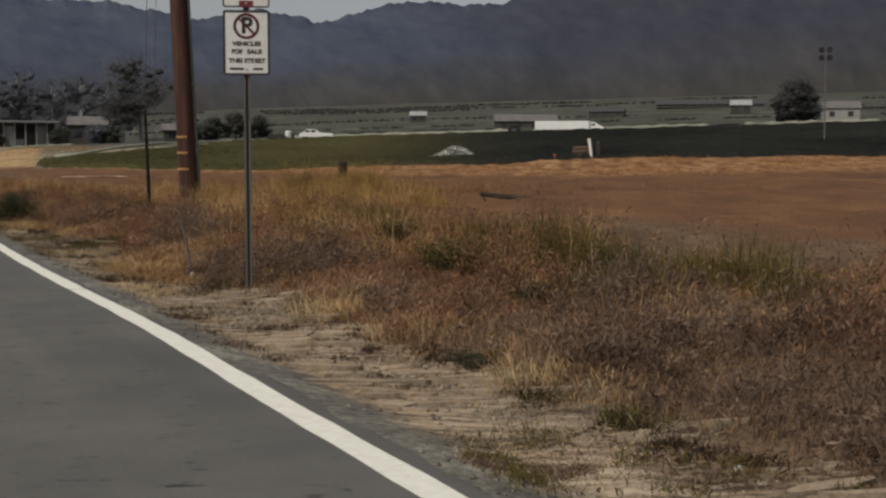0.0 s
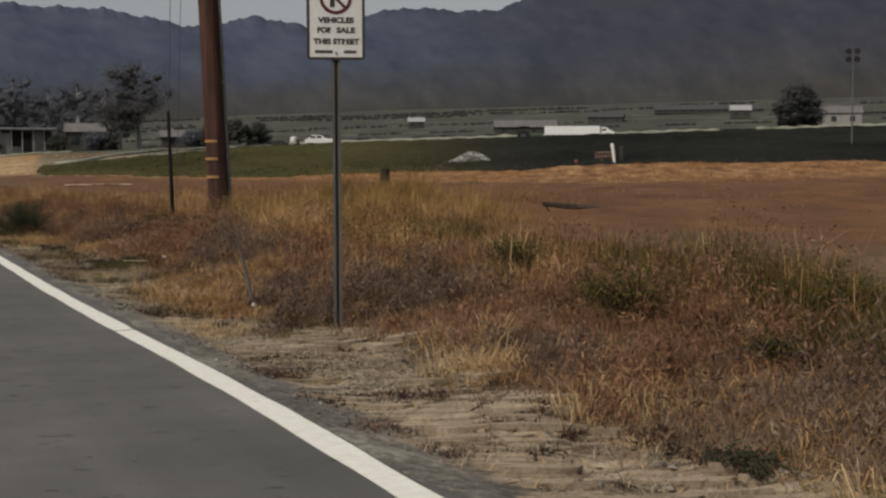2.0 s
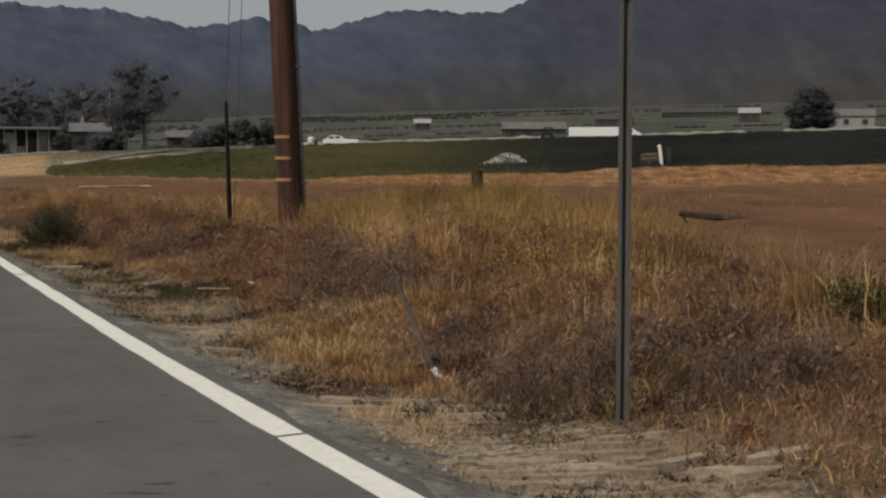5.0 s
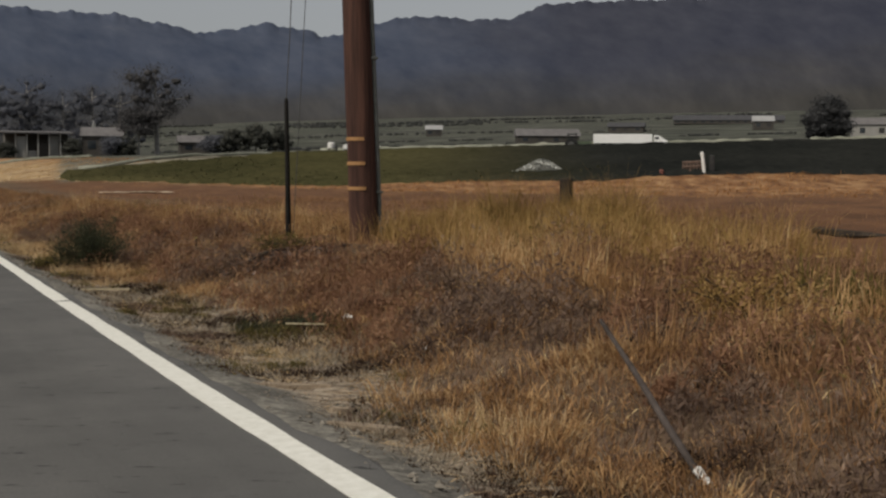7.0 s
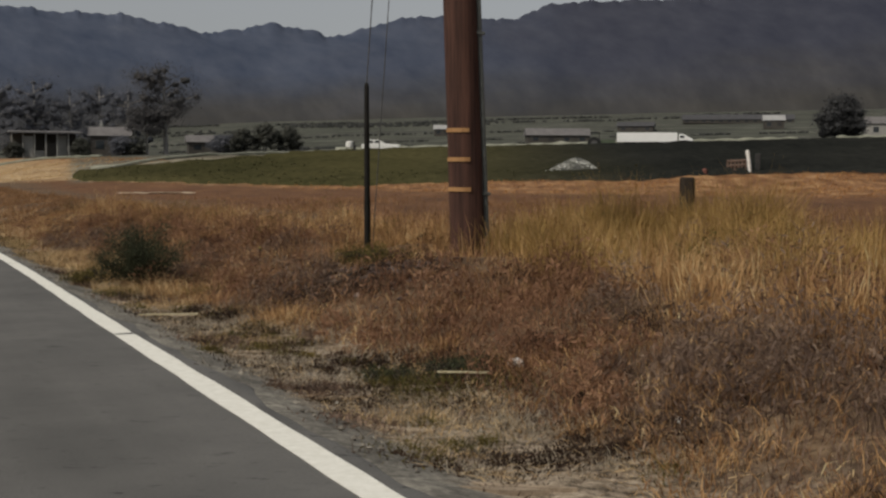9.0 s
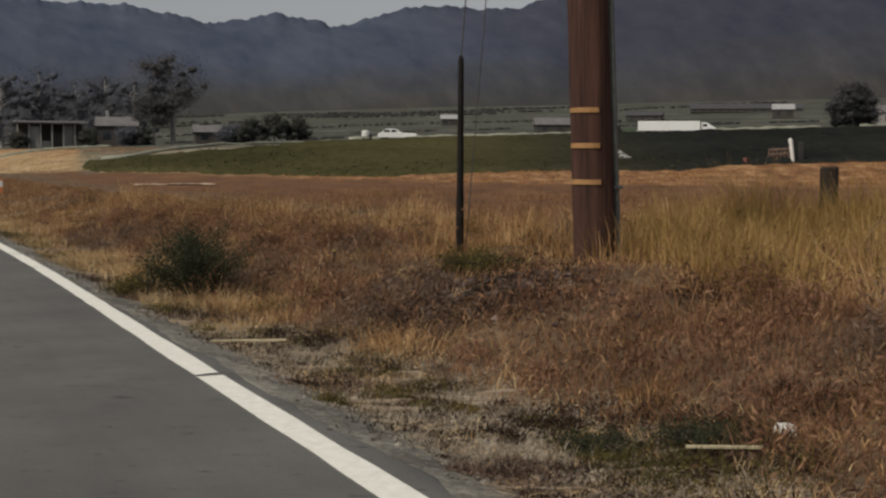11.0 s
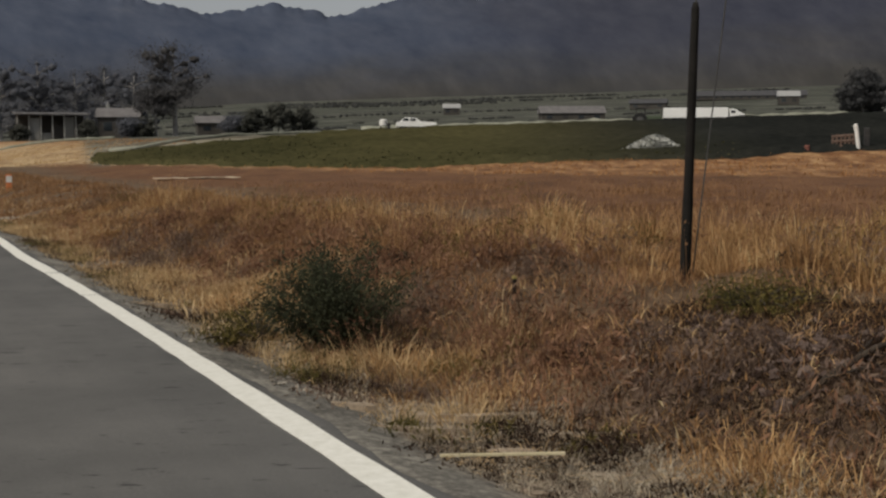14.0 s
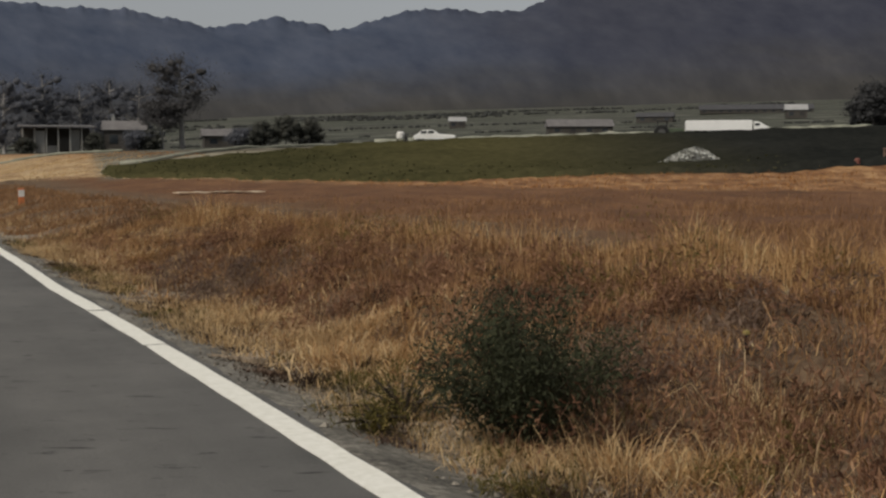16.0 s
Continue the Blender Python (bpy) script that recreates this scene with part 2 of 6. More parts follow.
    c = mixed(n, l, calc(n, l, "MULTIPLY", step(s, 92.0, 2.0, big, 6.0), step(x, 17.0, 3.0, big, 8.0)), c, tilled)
    fallow = ramp(n, l, noisy(n, l, 1.0, 4, 0.6, (0.06, 0.5, 1.0), turn=25), [(0.4, (0.085, 0.072, 0.050)), (0.5, (0.15, 0.135, 0.10)), (0.6, (0.25, 0.225, 0.165))])
    c = mixed(n, l, calc(n, l, "MULTIPLY", step(calc(n, l, "MULTIPLY_ADD", x, -1.0, s), 52.0, 1.5, mid, 1.0), calc(n, l, "MULTIPLY", step(calc(n, l, "MULTIPLY_ADD", y, -0.14, x), -0.9, 0.4, mid, 0.4), calc(n, l, "SUBTRACT", 1.0, step(s, 96.0, 3.0, big, 6.0)))), c, fallow)
    l.new(c, b.inputs["Base Color"])
    bumped(n, l, b, grain, 0.6, 0.02)
    return m


def graded(*stretches):
    out = []
    for a, b, step in stretches:
        out += list(np.arange(a, b, step))
    return np.array(out + [stretches[-1][1]])


xs = graded((-4000, -400, 400), (-400, -40, 60), (-40, 1, 6), (1, 1.5, 0.25), (1.5, 5.2, 0.05), (5.2, 9, 0.12), (9, 20, 0.5), (20, 60, 1.5), (60, 200, 10), (200, 900, 60), (900, 4000, 400))
ys = graded((-3000, -200, 350), (-200, -6, 14), (-6, 2, 0.5), (2, 26, 0.085), (26, 40, 0.25), (40, 100, 1.2), (100, 300, 8), (300, 900, 50), (900, 4200, 300))
tagged(new("ground", grid_mesh("ground", xs, ys, land, ground_material())),
       "dry roadside earth, reddish field and valley floor", "ground", kind="structure")


# ---- road ----
def asphalt_material():
    m, n, l, b = blank("asphalt", 0.8)
    fine, mid, big = noisy(n, l, 90, 4, 0.8), noisy(n, l, 1.3, 5, 0.6), noisy(n, l, 1.0, 5, 0.6, (1.6, 0.12, 1.0))
    f = calc(n, l, "MULTIPLY_ADD", fine, 0.35, calc(n, l, "MULTIPLY_ADD", mid, 0.35, calc(n, l, "MULTIPLY", big, 0.3)))
    tone = (ramp(n, l, f, [(0.38, (0.086, 0.084, 0.081)), (0.5, (0.118, 0.115, 0.110)), (0.62, (0.160, 0.155, 0.147))]))
    spots = ramp(n, l, noisy(n, l, 1.0, 5, 0.7, (5.0, 16.0, 1.0), turn=25), [(0.34, (0.34, 0.34, 0.35)), (0.39, (1, 1, 1))])
    l.new(mixed(n, l, 1.0, tone, spots, "MULTIPLY"), b.inputs["Base Color"])
    bumped(n, l, b, fine, 0.5, 0.004)
    return m


asphalt = asphalt_material()
road_ys = graded((-120, 0, 10), (0, 40, 0.12), (40, 420, 10))
lip = 1.56 + 0.022 * wave(0 * road_ys, road_ys, 1.1, 4) + 0.014 * wave(0 * road_ys, road_ys, 0.37, 6)
cols = [(0 * road_ys + c, 0 * road_ys) for c in (-5.6, -4, -2, 0, 1, 1.3, 1.5)] + [(lip - 0.03, 0 * road_ys - 0.003), (lip, 0 * road_ys - 0.012), (lip + 0.015, 0 * road_ys - 0.08)]
V = np.stack([np.stack([c, road_ys, z], 1) for c, z in cols], 1)
ny, nc = V.shape[:2]
i = (np.arange(ny - 1)[:, None] * nc + np.arange(nc - 1)[None, :]).ravel()
road_mesh = raw_mesh("road", V.reshape(-1, 3), np.full(len(i), 4), np.stack([i, i + 1, i + nc + 1, i + nc], 1), asphalt, True)
tagged(new("road", road_mesh), "grey worn asphalt country road", "road", kind="structure")


def line_material():
    m, n, l, b = blank("road_paint", 0.7)
    fine, mid = noisy(n, l, 55, 5, 0.8), noisy(n, l, 19, 5, 0.75)
    c = ramp(n, l, mid, [(0.35, (0.72, 0.71, 0.64)), (0.65, (0.86, 0.85, 0.79))])
    wear = ramp(n, l, calc(n, l, "MULTIPLY_ADD", fine, 0.6, calc(n, l, "MULTIPLY", mid, 0.4)), [(0.33, (0.16, 0.155, 0.14)), (0.38, (1, 1, 1))])
    l.new(mixed(n, l, 1.0, c, wear, "MULTIPLY"), b.inputs["Base Color"])
    bumped(n, l, b, fine, 0.4, 0.002)
    return m


# the painted edge line, broken by cracks across it
cracks = [-3.0, 1.2, 9.12, 16.36, 22.5, 24.25, 34, 60, 110]
bm = bmesh.new()
rnd = random.Random(4)
LINE_Y = [0, 3, 4.5, 5.5, 6.5, 7.8, 9, 10.5, 12, 14.5, 16.5, 18, 19.5, 21, 22.5, 24.4, 26, 28.5, 32, 40]
LINE_X = [1.403, 1.403, 1.412, 1.43, 1.447, 1.44, 1.415, 1.395, 1.387, 1.402, 1.41, 1.422, 1.437, 1.447, 1.45, 1.437, 1.412, 1.445, 1.455, 1.45]
for a, b_ in zip(cracks, cracks[1:]):
    steps = max(2, int((b_ - a) / 0.25))
    rows_ = []
    for k in range(steps + 1):
        yy = a + 0.02 + (b_ - a - 0.04) * k / steps
        w = 0.0545 + rnd.uniform(-0.0035, 0.0035)
        mid_ = float(np.interp(yy, LINE_Y, LINE_X))
        skew = 0.022 if k in (0, steps) else 0
        rows_.append([bm.verts.new((mid_ + sx * w, yy + sx * skew * rnd.uniform(-1, 1), z)) for sx, z in ((-1, 0.001), (-1, 0.0045), (1, 0.0045), (1, 0.001))])
    for r0, r1 in zip(rows_, rows_[1:]):
        for k in range(3):
            bm.faces.new((r0[k], r0[k + 1], r1[k + 1], r1[k]))
tagged(part("edge_line", bm, line_material()), "white painted road edge line, cracked across", "road line", kind="structure")


# ---- hills ----
RIDGE_AZ = [-90, -40, -10, 0, 5.4, 7.7, 10.3, 12.4, 14.2, 15.4, 16.9, 18.7, 19.3, 20.3, 22.1, 23.7, 26.1, 27.5, 28.5, 29.4, 32.4, 36, 44, 60, 90, 120]
RIDGE_EL = [5.0, 6.0, 7.6, 7.4, 7.08, 6.9, 6.9, 6.53, 6.17, 6.40, 6.68, 6.38, 6.15, 6.28, 6.86, 7.10, 6.95, 6.95, 7.3, 7.65, 7.75, 7.8, 8.3, 8.0, 6.0, 4.0]


def hills_mesh(material):
    az = np.concatenate((np.arange(-90, -5, 1.5), np.arange(-5, 55, 0.13), np.arange(55, 121, 1.5)))
    r = np.concatenate((np.linspace(520, 1300, 36), np.linspace(1330, 2300, 42), np.linspace(2400, 3200, 8)))
    A, Rr = np.meshgrid(az, r)
    t = np.clip((Rr - 520) / (2200 - 520), 0, 1)
    jag = 0.05 * np.sin(A * 3.1) + 0.045 * np.sin(A * 6.7 + 1) + 0.03 * np.sin(A * 13.9 + 2) + 0.02 * np.sin(A * 31 + 2)
    soft_el = sum(np.interp(A + k, RIDGE_AZ, RIDGE_EL) for k in np.arange(-4, 4.1, 0.5)) / 17
    crest = smooth(0.75, 1.0, t)
    el = soft_el * (1 - crest) + np.interp(A, RIDGE_AZ, RIDGE_EL) * crest + jag * smooth(0.9, 1.0, t) * 0.8
    a = np.radians(A)
    hx, hy = Rr * np.sin(a), Rr * np.cos(a)
    fold = np.empty(hx.size)
    for i, (u, v) in enumerate(zip(A.ravel(), Rr.ravel())):
        p = Vector((u * 0.24, v * 0.0005, 0.3))
        fold[i] = noise.ridged_multi_fractal(p, 0.9, 2.1, 5, 1.0, 2.0) - 1.1
    fold = fold.reshape(hx.shape)
    g = 0.20 + 0.80 * t ** 0.8 + 0.009 * fold * np.clip(t * (1 - t) * 4, 0, 1) ** 0.7
    g = np.minimum(g, 1.0 - 0.03 * (1 - t))
    z = Rr * np.tan(np.radians(el * g)) - (1 - smooth(520, 640, Rr)) * 14
    back = smooth(2250, 3200, Rr)
    z = z * (1 - 0.7 * back)
    V = np.stack([(Rr * np.sin(a)).ravel(), (Rr * np.cos(a) + 8).ravel(), (z + 0.9).ravel()], 1)
    nx = len(az)
    i = (np.arange(len(r) - 1)[:, None] * nx + np.arange(nx - 1)[None, :]).ravel()
    return raw_mesh("hills", V, np.full(len(i), 4), np.stack([i, i + 1, i + nx + 1, i + nx], 1)[:, ::-1], material, True)


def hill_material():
    m, n, l, b = blank("hazed_chaparral", 1.0)
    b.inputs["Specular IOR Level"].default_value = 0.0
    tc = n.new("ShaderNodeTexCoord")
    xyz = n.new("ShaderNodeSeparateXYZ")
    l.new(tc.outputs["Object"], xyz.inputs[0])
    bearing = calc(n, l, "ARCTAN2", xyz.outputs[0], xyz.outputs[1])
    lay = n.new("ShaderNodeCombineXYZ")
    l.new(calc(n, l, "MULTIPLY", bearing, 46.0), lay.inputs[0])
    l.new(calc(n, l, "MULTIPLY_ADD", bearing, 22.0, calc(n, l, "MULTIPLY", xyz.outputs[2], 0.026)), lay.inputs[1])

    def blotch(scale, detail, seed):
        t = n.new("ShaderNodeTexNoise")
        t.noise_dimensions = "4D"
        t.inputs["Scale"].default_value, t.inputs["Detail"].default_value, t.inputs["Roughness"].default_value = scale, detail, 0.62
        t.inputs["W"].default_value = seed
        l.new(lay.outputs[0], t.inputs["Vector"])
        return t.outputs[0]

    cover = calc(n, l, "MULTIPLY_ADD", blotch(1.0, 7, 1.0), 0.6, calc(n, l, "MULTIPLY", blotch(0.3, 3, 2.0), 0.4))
    # the haze of distance is put into these blue-grey cover colours
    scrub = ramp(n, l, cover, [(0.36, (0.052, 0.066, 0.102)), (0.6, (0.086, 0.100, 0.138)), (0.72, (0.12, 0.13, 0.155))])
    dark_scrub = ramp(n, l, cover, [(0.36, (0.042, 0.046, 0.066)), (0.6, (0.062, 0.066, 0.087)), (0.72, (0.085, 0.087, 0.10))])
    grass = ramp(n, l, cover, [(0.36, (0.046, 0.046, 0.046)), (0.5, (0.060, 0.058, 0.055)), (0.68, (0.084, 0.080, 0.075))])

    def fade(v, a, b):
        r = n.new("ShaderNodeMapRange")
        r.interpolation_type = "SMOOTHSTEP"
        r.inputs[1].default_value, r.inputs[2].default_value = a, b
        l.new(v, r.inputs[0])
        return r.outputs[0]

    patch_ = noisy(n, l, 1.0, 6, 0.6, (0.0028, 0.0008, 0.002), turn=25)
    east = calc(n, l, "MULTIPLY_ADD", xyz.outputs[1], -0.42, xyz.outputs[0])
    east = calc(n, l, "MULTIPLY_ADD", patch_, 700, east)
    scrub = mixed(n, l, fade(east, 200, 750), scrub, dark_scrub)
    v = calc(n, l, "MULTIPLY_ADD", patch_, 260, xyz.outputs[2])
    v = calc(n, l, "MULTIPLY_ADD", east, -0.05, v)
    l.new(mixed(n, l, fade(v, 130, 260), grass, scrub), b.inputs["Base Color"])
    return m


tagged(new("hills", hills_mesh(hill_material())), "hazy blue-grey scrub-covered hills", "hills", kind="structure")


def ground_z(x, y):
    return float(land(x, y))


# ---- utility pole with its guy wires ----
wood_pole = mottled("creosoted_pole", (0.024, 0.012, 0.010), (0.108, 0.052, 0.037), 1.6, 9, 0.85, 0, 0.8, 0.012, (5.0, 5.0, 0.22))
galvanised = mottled("galvanised_steel", (0.30, 0.31, 0.31), (0.48, 0.49, 0.48), 4, 30, 0.5, 0.7, 0.1)
wire_steel = mottled("dull_wire", (0.06, 0.06, 0.06), (0.12, 0.12, 0.12), 6, 40, 0.6, 0.3, 0)
yellow = mottled("yellow_band", (0.26, 0.135, 0.055), (0.42, 0.235, 0.10), 8, 40, 0.6, 0, 0.1)
black_plastic = mottled("black_guard", (0.006, 0.0055, 0.005), (0.018, 0.016, 0.014), 3, 20, 0.85, 0, 0.15)
grey_pipe = mottled("grey_conduit", (0.07, 0.075, 0.07), (0.14, 0.15, 0.14), 3, 20, 0.6, 0, 0.15)

POLE = Vector((4.452, 18.252, 0.0))
POLE_TOP = Vector((4.03, 18.39, 11.2))


def pole_at(z):
    k = z / 11.2
    return POLE + (POLE_TOP - POLE) * k


pole = base("utility_pole", POLE.x, POLE.y, ground_z(POLE.x, POLE.y), "tall brown wooden utility pole with yellow bands in dry grass", "utility pole")
pole_base = Vector(pole.matrix_basis.translation)
bm = bmesh.new()
heights = [-0.15, 0.1, 0.35, 0.6, 0.9, 1.2, 1.6, 2.0, 2.6, 3.4, 4.5, 6, 8, 10, 11.2]
tube(bm, [pole_at(z) - pole_base for z in heights], [0.138 - 0.003 * z for z in heights], 28, 0.02, 3)
part("shaft", bm, wood_pole, pole, soft_shade=True)
for z in (1.245, 1.018, 0.785):
    bm = bmesh.new()
    c = pole_at(z) - pole_base
    r = 0.138 - 0.003 * z
    # a strap round the road side of the pole, with a small thickness
    arc = [math.radians(a) for a in range(170, 262, 7)]
    rings = []
    for a in arc:
        d = Vector((math.cos(a), math.sin(a), 0))
        rings.append([bm.verts.new(c + d * rr + Vector((0, 0, zz))) for rr, zz in ((r + 0.001, -0.016), (r + 0.008, -0.016), (r + 0.008, 0.016), (r + 0.001, 0.016))])
    for p, q in zip(rings, rings[1:]):
        for k in range(4):
            bm.faces.new((p[k], p[(k + 1) % 4], q[(k + 1) % 4], q[k]))
    bmesh.ops.recalc_face_normals(bm, faces=bm.faces[:])
    part("band", bm, yellow, pole, "yellow marker band")
bm = bmesh.new()
side = Vector((0.130, -0.075, 0))
tube(bm, [pole_at(z) - pole_base + side * (1.02 - 0.025 * z) for z in (0.0, 0.8, 1.6, 3, 6, 8)], [0.022] * 6, 10)
part("conduit", bm, grey_pipe, pole, "grey conduit pipe")
for z in (0.75, 2.0, 3.5, 5.2):
    bm = bmesh.new()
    c = pole_at(z) - pole_base + side * (1.02 - 0.025 * z)
    box(bm, c.x, c.y, c.z, 0.07, 0.06, 0.025, 0.004)
    part("bracket", bm, grey_pipe, pole)
bm = bmesh.new()
c = pole_at(10.4) - pole_base
box(bm, c.x, c.y - 0.14, c.z, 2.4, 0.1, 0.12, 0.01)
part("crossarm", bm, wood_pole, pole)
for dx in (-1.05, -0.4, 0.4, 1.05):
    bm = bmesh.new()
    tube(bm, [(c.x + dx, c.y - 0.14, c.z + z) for z in (0.05, 0.1, 0.13, 0.16, 0.2)], [0.03, 0.05, 0.035, 0.05, 0.02], 12)
    part("insulator", bm, galvanised, pole)

anchor = Vector((4.185, 19.79, ground_z(4.185, 19.79)))
guard_top = Vector((4.10, 19.60, 1.70))
guy = base("guy_wire", anchor.x, anchor.y, anchor.z, "steel guy wires with a black guard tube over the anchor", "guy wire")
bm = bmesh.new()
lean = guard_top - anchor
tube(bm, [lean * k - lean * 0.05 for k in (0, 0.02, 0.34, 0.36, 0.7, 1.02, 1.045)], [0.030, 0.030, 0.029, 0.026, 0.024, 0.021, 0.014], 14)
part("guard", bm, black_plastic, guy, "black plastic guy guard", True)
bm = bmesh.new()
tube(bm, [lean * 0.98, lean * 1.04 + Vector((0.01, -0.1, 0.6)), pole_at(10.2) - anchor], [0.005, 0.005, 0.005], 6)
part("wire", bm, wire_steel, guy)
bm = bmesh.new()
tube(bm, [lean * 0.02 + Vector((0.05, 0, 0)), pole_at(7.6) - anchor], [0.004, 0.004], 6)
part("wire", bm, wire_steel, guy)
bm = bmesh.new()
tube(bm, [(0, 0, -0.2), (-0.005, -0.01, 0.12)], [0.012, 0.012], 8)
part("anchor_rod", bm, galvanised, guy)

# ---- no parking sign ----
sign_white = mottled("sign_white", (0.60, 0.60, 0.58), (0.74, 0.74, 0.71), 3, 25, 0.45, 0, 0.05)
sign_dark = mottled("sign_black", (0.03, 0.025, 0.025), (0.06, 0.05, 0.05), 5, 30, 0.5, 0, 0)
sign_print = mottled("sign_print", (0.045, 0.032, 0.032), (0.10, 0.075, 0.072), 30, 90, 0.6, 0, 0)
sign_ring = mottled("dark_red_ring", (0.060, 0.016, 0.020), (0.11, 0.028, 0.034), 5, 30, 0.5, 0, 0)
sign_red = mottled("sign_red", (0.13, 0.025, 0.03), (0.20, 0.04, 0.045), 5, 30, 0.5, 0, 0)
post_metal = mottled("weathered_post", (0.08, 0.075, 0.068), (0.15, 0.14, 0.125), 2, 18, 0.8, 0.0, 0.2, 0.003, (4, 4, 0.6))

SX, SY = 2.586, 8.89
sign = base("no_parking_sign", SX, SY, ground_z(SX, SY), "white no parking sign on a thin steel post", "road sign", turn=-17)
g0 = ground_z(SX, SY)
bm = bmesh.new()
prof = [(-0.030, 0.0), (-0.030, 0.004), (-0.014, 0.004), (-0.010, 0.026), (0.010, 0.026), (0.014, 0.004), (0.030, 0.004), (0.030, 0.0), (0.012, 0.0), (0.008, 0.022), (-0.008, 0.022), (-0.012, 0.0)]
lo = [bm.verts.new((x * 0.8, y, -0.2)) for x, y in prof]
hi = [bm.verts.new((x * 0.8, y, 2.55 - g0)) for x, y in prof]
for k in range(len(prof)):
    j = (k + 1) % len(prof)
    bm.faces.new((lo[k], lo[j], hi[j], hi[k]))
bm.faces.new(hi)
bmesh.ops.recalc_face_normals(bm, faces=bm.faces[:])
part("post", bm, post_metal, sign)
Y0 = -0.004


def plate(w, h, z, depth=0.003, r=0.02, y=Y0, x=0.0):
    """A thin upright plate with rounded corners, its middle at x, z."""
    bm = bmesh.new()
    ring = []
    for cx, cz, a0 in ((w / 2 - r, h / 2 - r, 0), (-w / 2 + r, h / 2 - r, 90), (-w / 2 + r, -h / 2 + r, 180), (w / 2 - r, -h / 2 + r, 270)):
        for k in range(5):
            a = radians(a0 + 22.5 * k)
            ring.append((x + cx + r * math.cos(a), z + cz + r * math.sin(a)))
    f = [bm.verts.new((px, y - depth, pz)) for px, pz in ring]
    k_ = [bm.verts.new((px, y, pz)) for px, pz in ring]
    bm.faces.new(f)
    bm.faces.new(k_[::-1])
    for i in range(len(ring)):
        j = (i + 1) % len(ring)
        bm.faces.new((f[i], k_[i], k_[j], f[j]))
    bmesh.ops.recalc_face_normals(bm, faces=bm.faces[:])
    return bm


def rim(w, h, z, wide, r, y):
    """A rounded rectangular line on the plate."""
    bm = bmesh.new()
    loops_ = []
    for off in (0, wide):
        ring = []
        rr = r - off
        for cx, cz, a0 in ((w / 2 - r, h / 2 - r, 0), (-w / 2 + r, h / 2 - r, 90), (-w / 2 + r, -h / 2 + r, 180), (w / 2 - r, -h / 2 + r, 270)):
            for k in range(5):
                a = radians(a0 + 22.5 * k)
                ring.append((cx + rr * math.cos(a), z + cz + rr * math.sin(a)))
        for yy in (y, y - 0.0015):
            loops_.append([bm.verts.new((px, yy, pz)) for px, pz in ring])
    o0, o1, i0, i1 = loops_
    for i in range(len(o0)):
        j = (i + 1) % len(o0)
        bm.faces.new((o1[i], o1[j], i1[j], i1[i]))
        bm.faces.new((o0[i], o0[j], o1[j], o1[i]))
        bm.faces.new((i0[i], i0[j], i1[j], i1[i]))
    bmesh.ops.recalc_face_normals(bm, faces=bm.faces[:])
    return bm


SZ = 1.738 - g0            # middle of the lower plate
lower = part("plate", plate(0.33, 0.46, SZ), sign_white, sign, "white sign plate with a dark border")
part("border", rim(0.33, 0.46, SZ, 0.016, 0.02, Y0 - 0.003), sign_dark, lower)
# the ringed P with its bar
bm = bmesh.new()
R0, R1, pz = 0.092, 0.072, SZ + 0.118
prev = None
for k in range(33):
    a = 6.28319 * k / 32
    cur = [bm.verts.new((math.cos(a) * r, yy, pz + math.sin(a) * r)) for r in (R0, R1) for yy in (Y0 - 0.003, Y0 - 0.0048)]
    if prev:
        bm.faces.new((prev[1], cur[1], cur[3], prev[3]))
        bm.faces.new((prev[0], cur[0], cur[1], prev[1]))
        bm.faces.new((prev[2], cur[2], cur[3], prev[3]))
    prev = cur
bmesh.ops.recalc_face_normals(bm, faces=bm.faces[:])
part("ring", bm, sign_ring, lower, "dark red ring")
bm = bmesh.new()
box(bm, 0, Y0 - 0.0040, 0, 0.152, 0.0018, 0.017, 0, Matrix.Translation((0, 0, pz)) @ pose(0, 0, 0, 0, 45, 0))
part("slash", bm, sign_ring, lower, "dark red bar")


def lettering(text, size, x, z, y, material, parent, bold=0.0, xs_=1.0):
    cu = bpy.data.curves.new("lettering", "FONT")
    cu.body, cu.size, cu.align_x, cu.align_y = text, size, "CENTER", "CENTER"
    cu.extrude, cu.offset = 0.0006, bold
    tmp = bpy.data.objects.new("tmp_text", cu)
    scene.collection.objects.link(tmp)
    dg = bpy.context.evaluated_depsgraph_get()
    me = bpy.data.meshes.new_from_object(tmp.evaluated_get(dg))
    bpy.data.objects.remove(tmp)
    me.transform(Matrix.Translation((x, y, z)) @ pose(0, 0, 0, 90, 0, 0) @ Matrix.Diagonal((xs_, 1, 1, 1)))
    me.materials.clear()
    me.materials.append(material)
    ob = new("lettering", me)
    ob.parent = parent
    return ob


lettering("P", 0.155, 0.002, pz, Y0 - 0.0036, sign_dark, lower, 0.006)


def word(text, x, z, w, h):
    """A word of the sign, fitted to its width and height."""
    ob = lettering(text, 0.05, 0, 0, 0, sign_print, lower, 0.003)
    v = [q.co for q in ob.data.vertices]
    lo_x, hi_x, lo_z, hi_z = min(q.x for q in v), max(q.x for q in v), min(q.z for q in v), max(q.z for q in v)
    ob.data.transform(Matrix.Translation((x, Y0 - 0.0036, SZ + z)) @ Matrix.Diagonal((w / (hi_x - lo_x), 1, h / (hi_z - lo_z), 1)) @ Matrix.Translation((-(lo_x + hi_x) / 2, 0, -(lo_z + hi_z) / 2)))


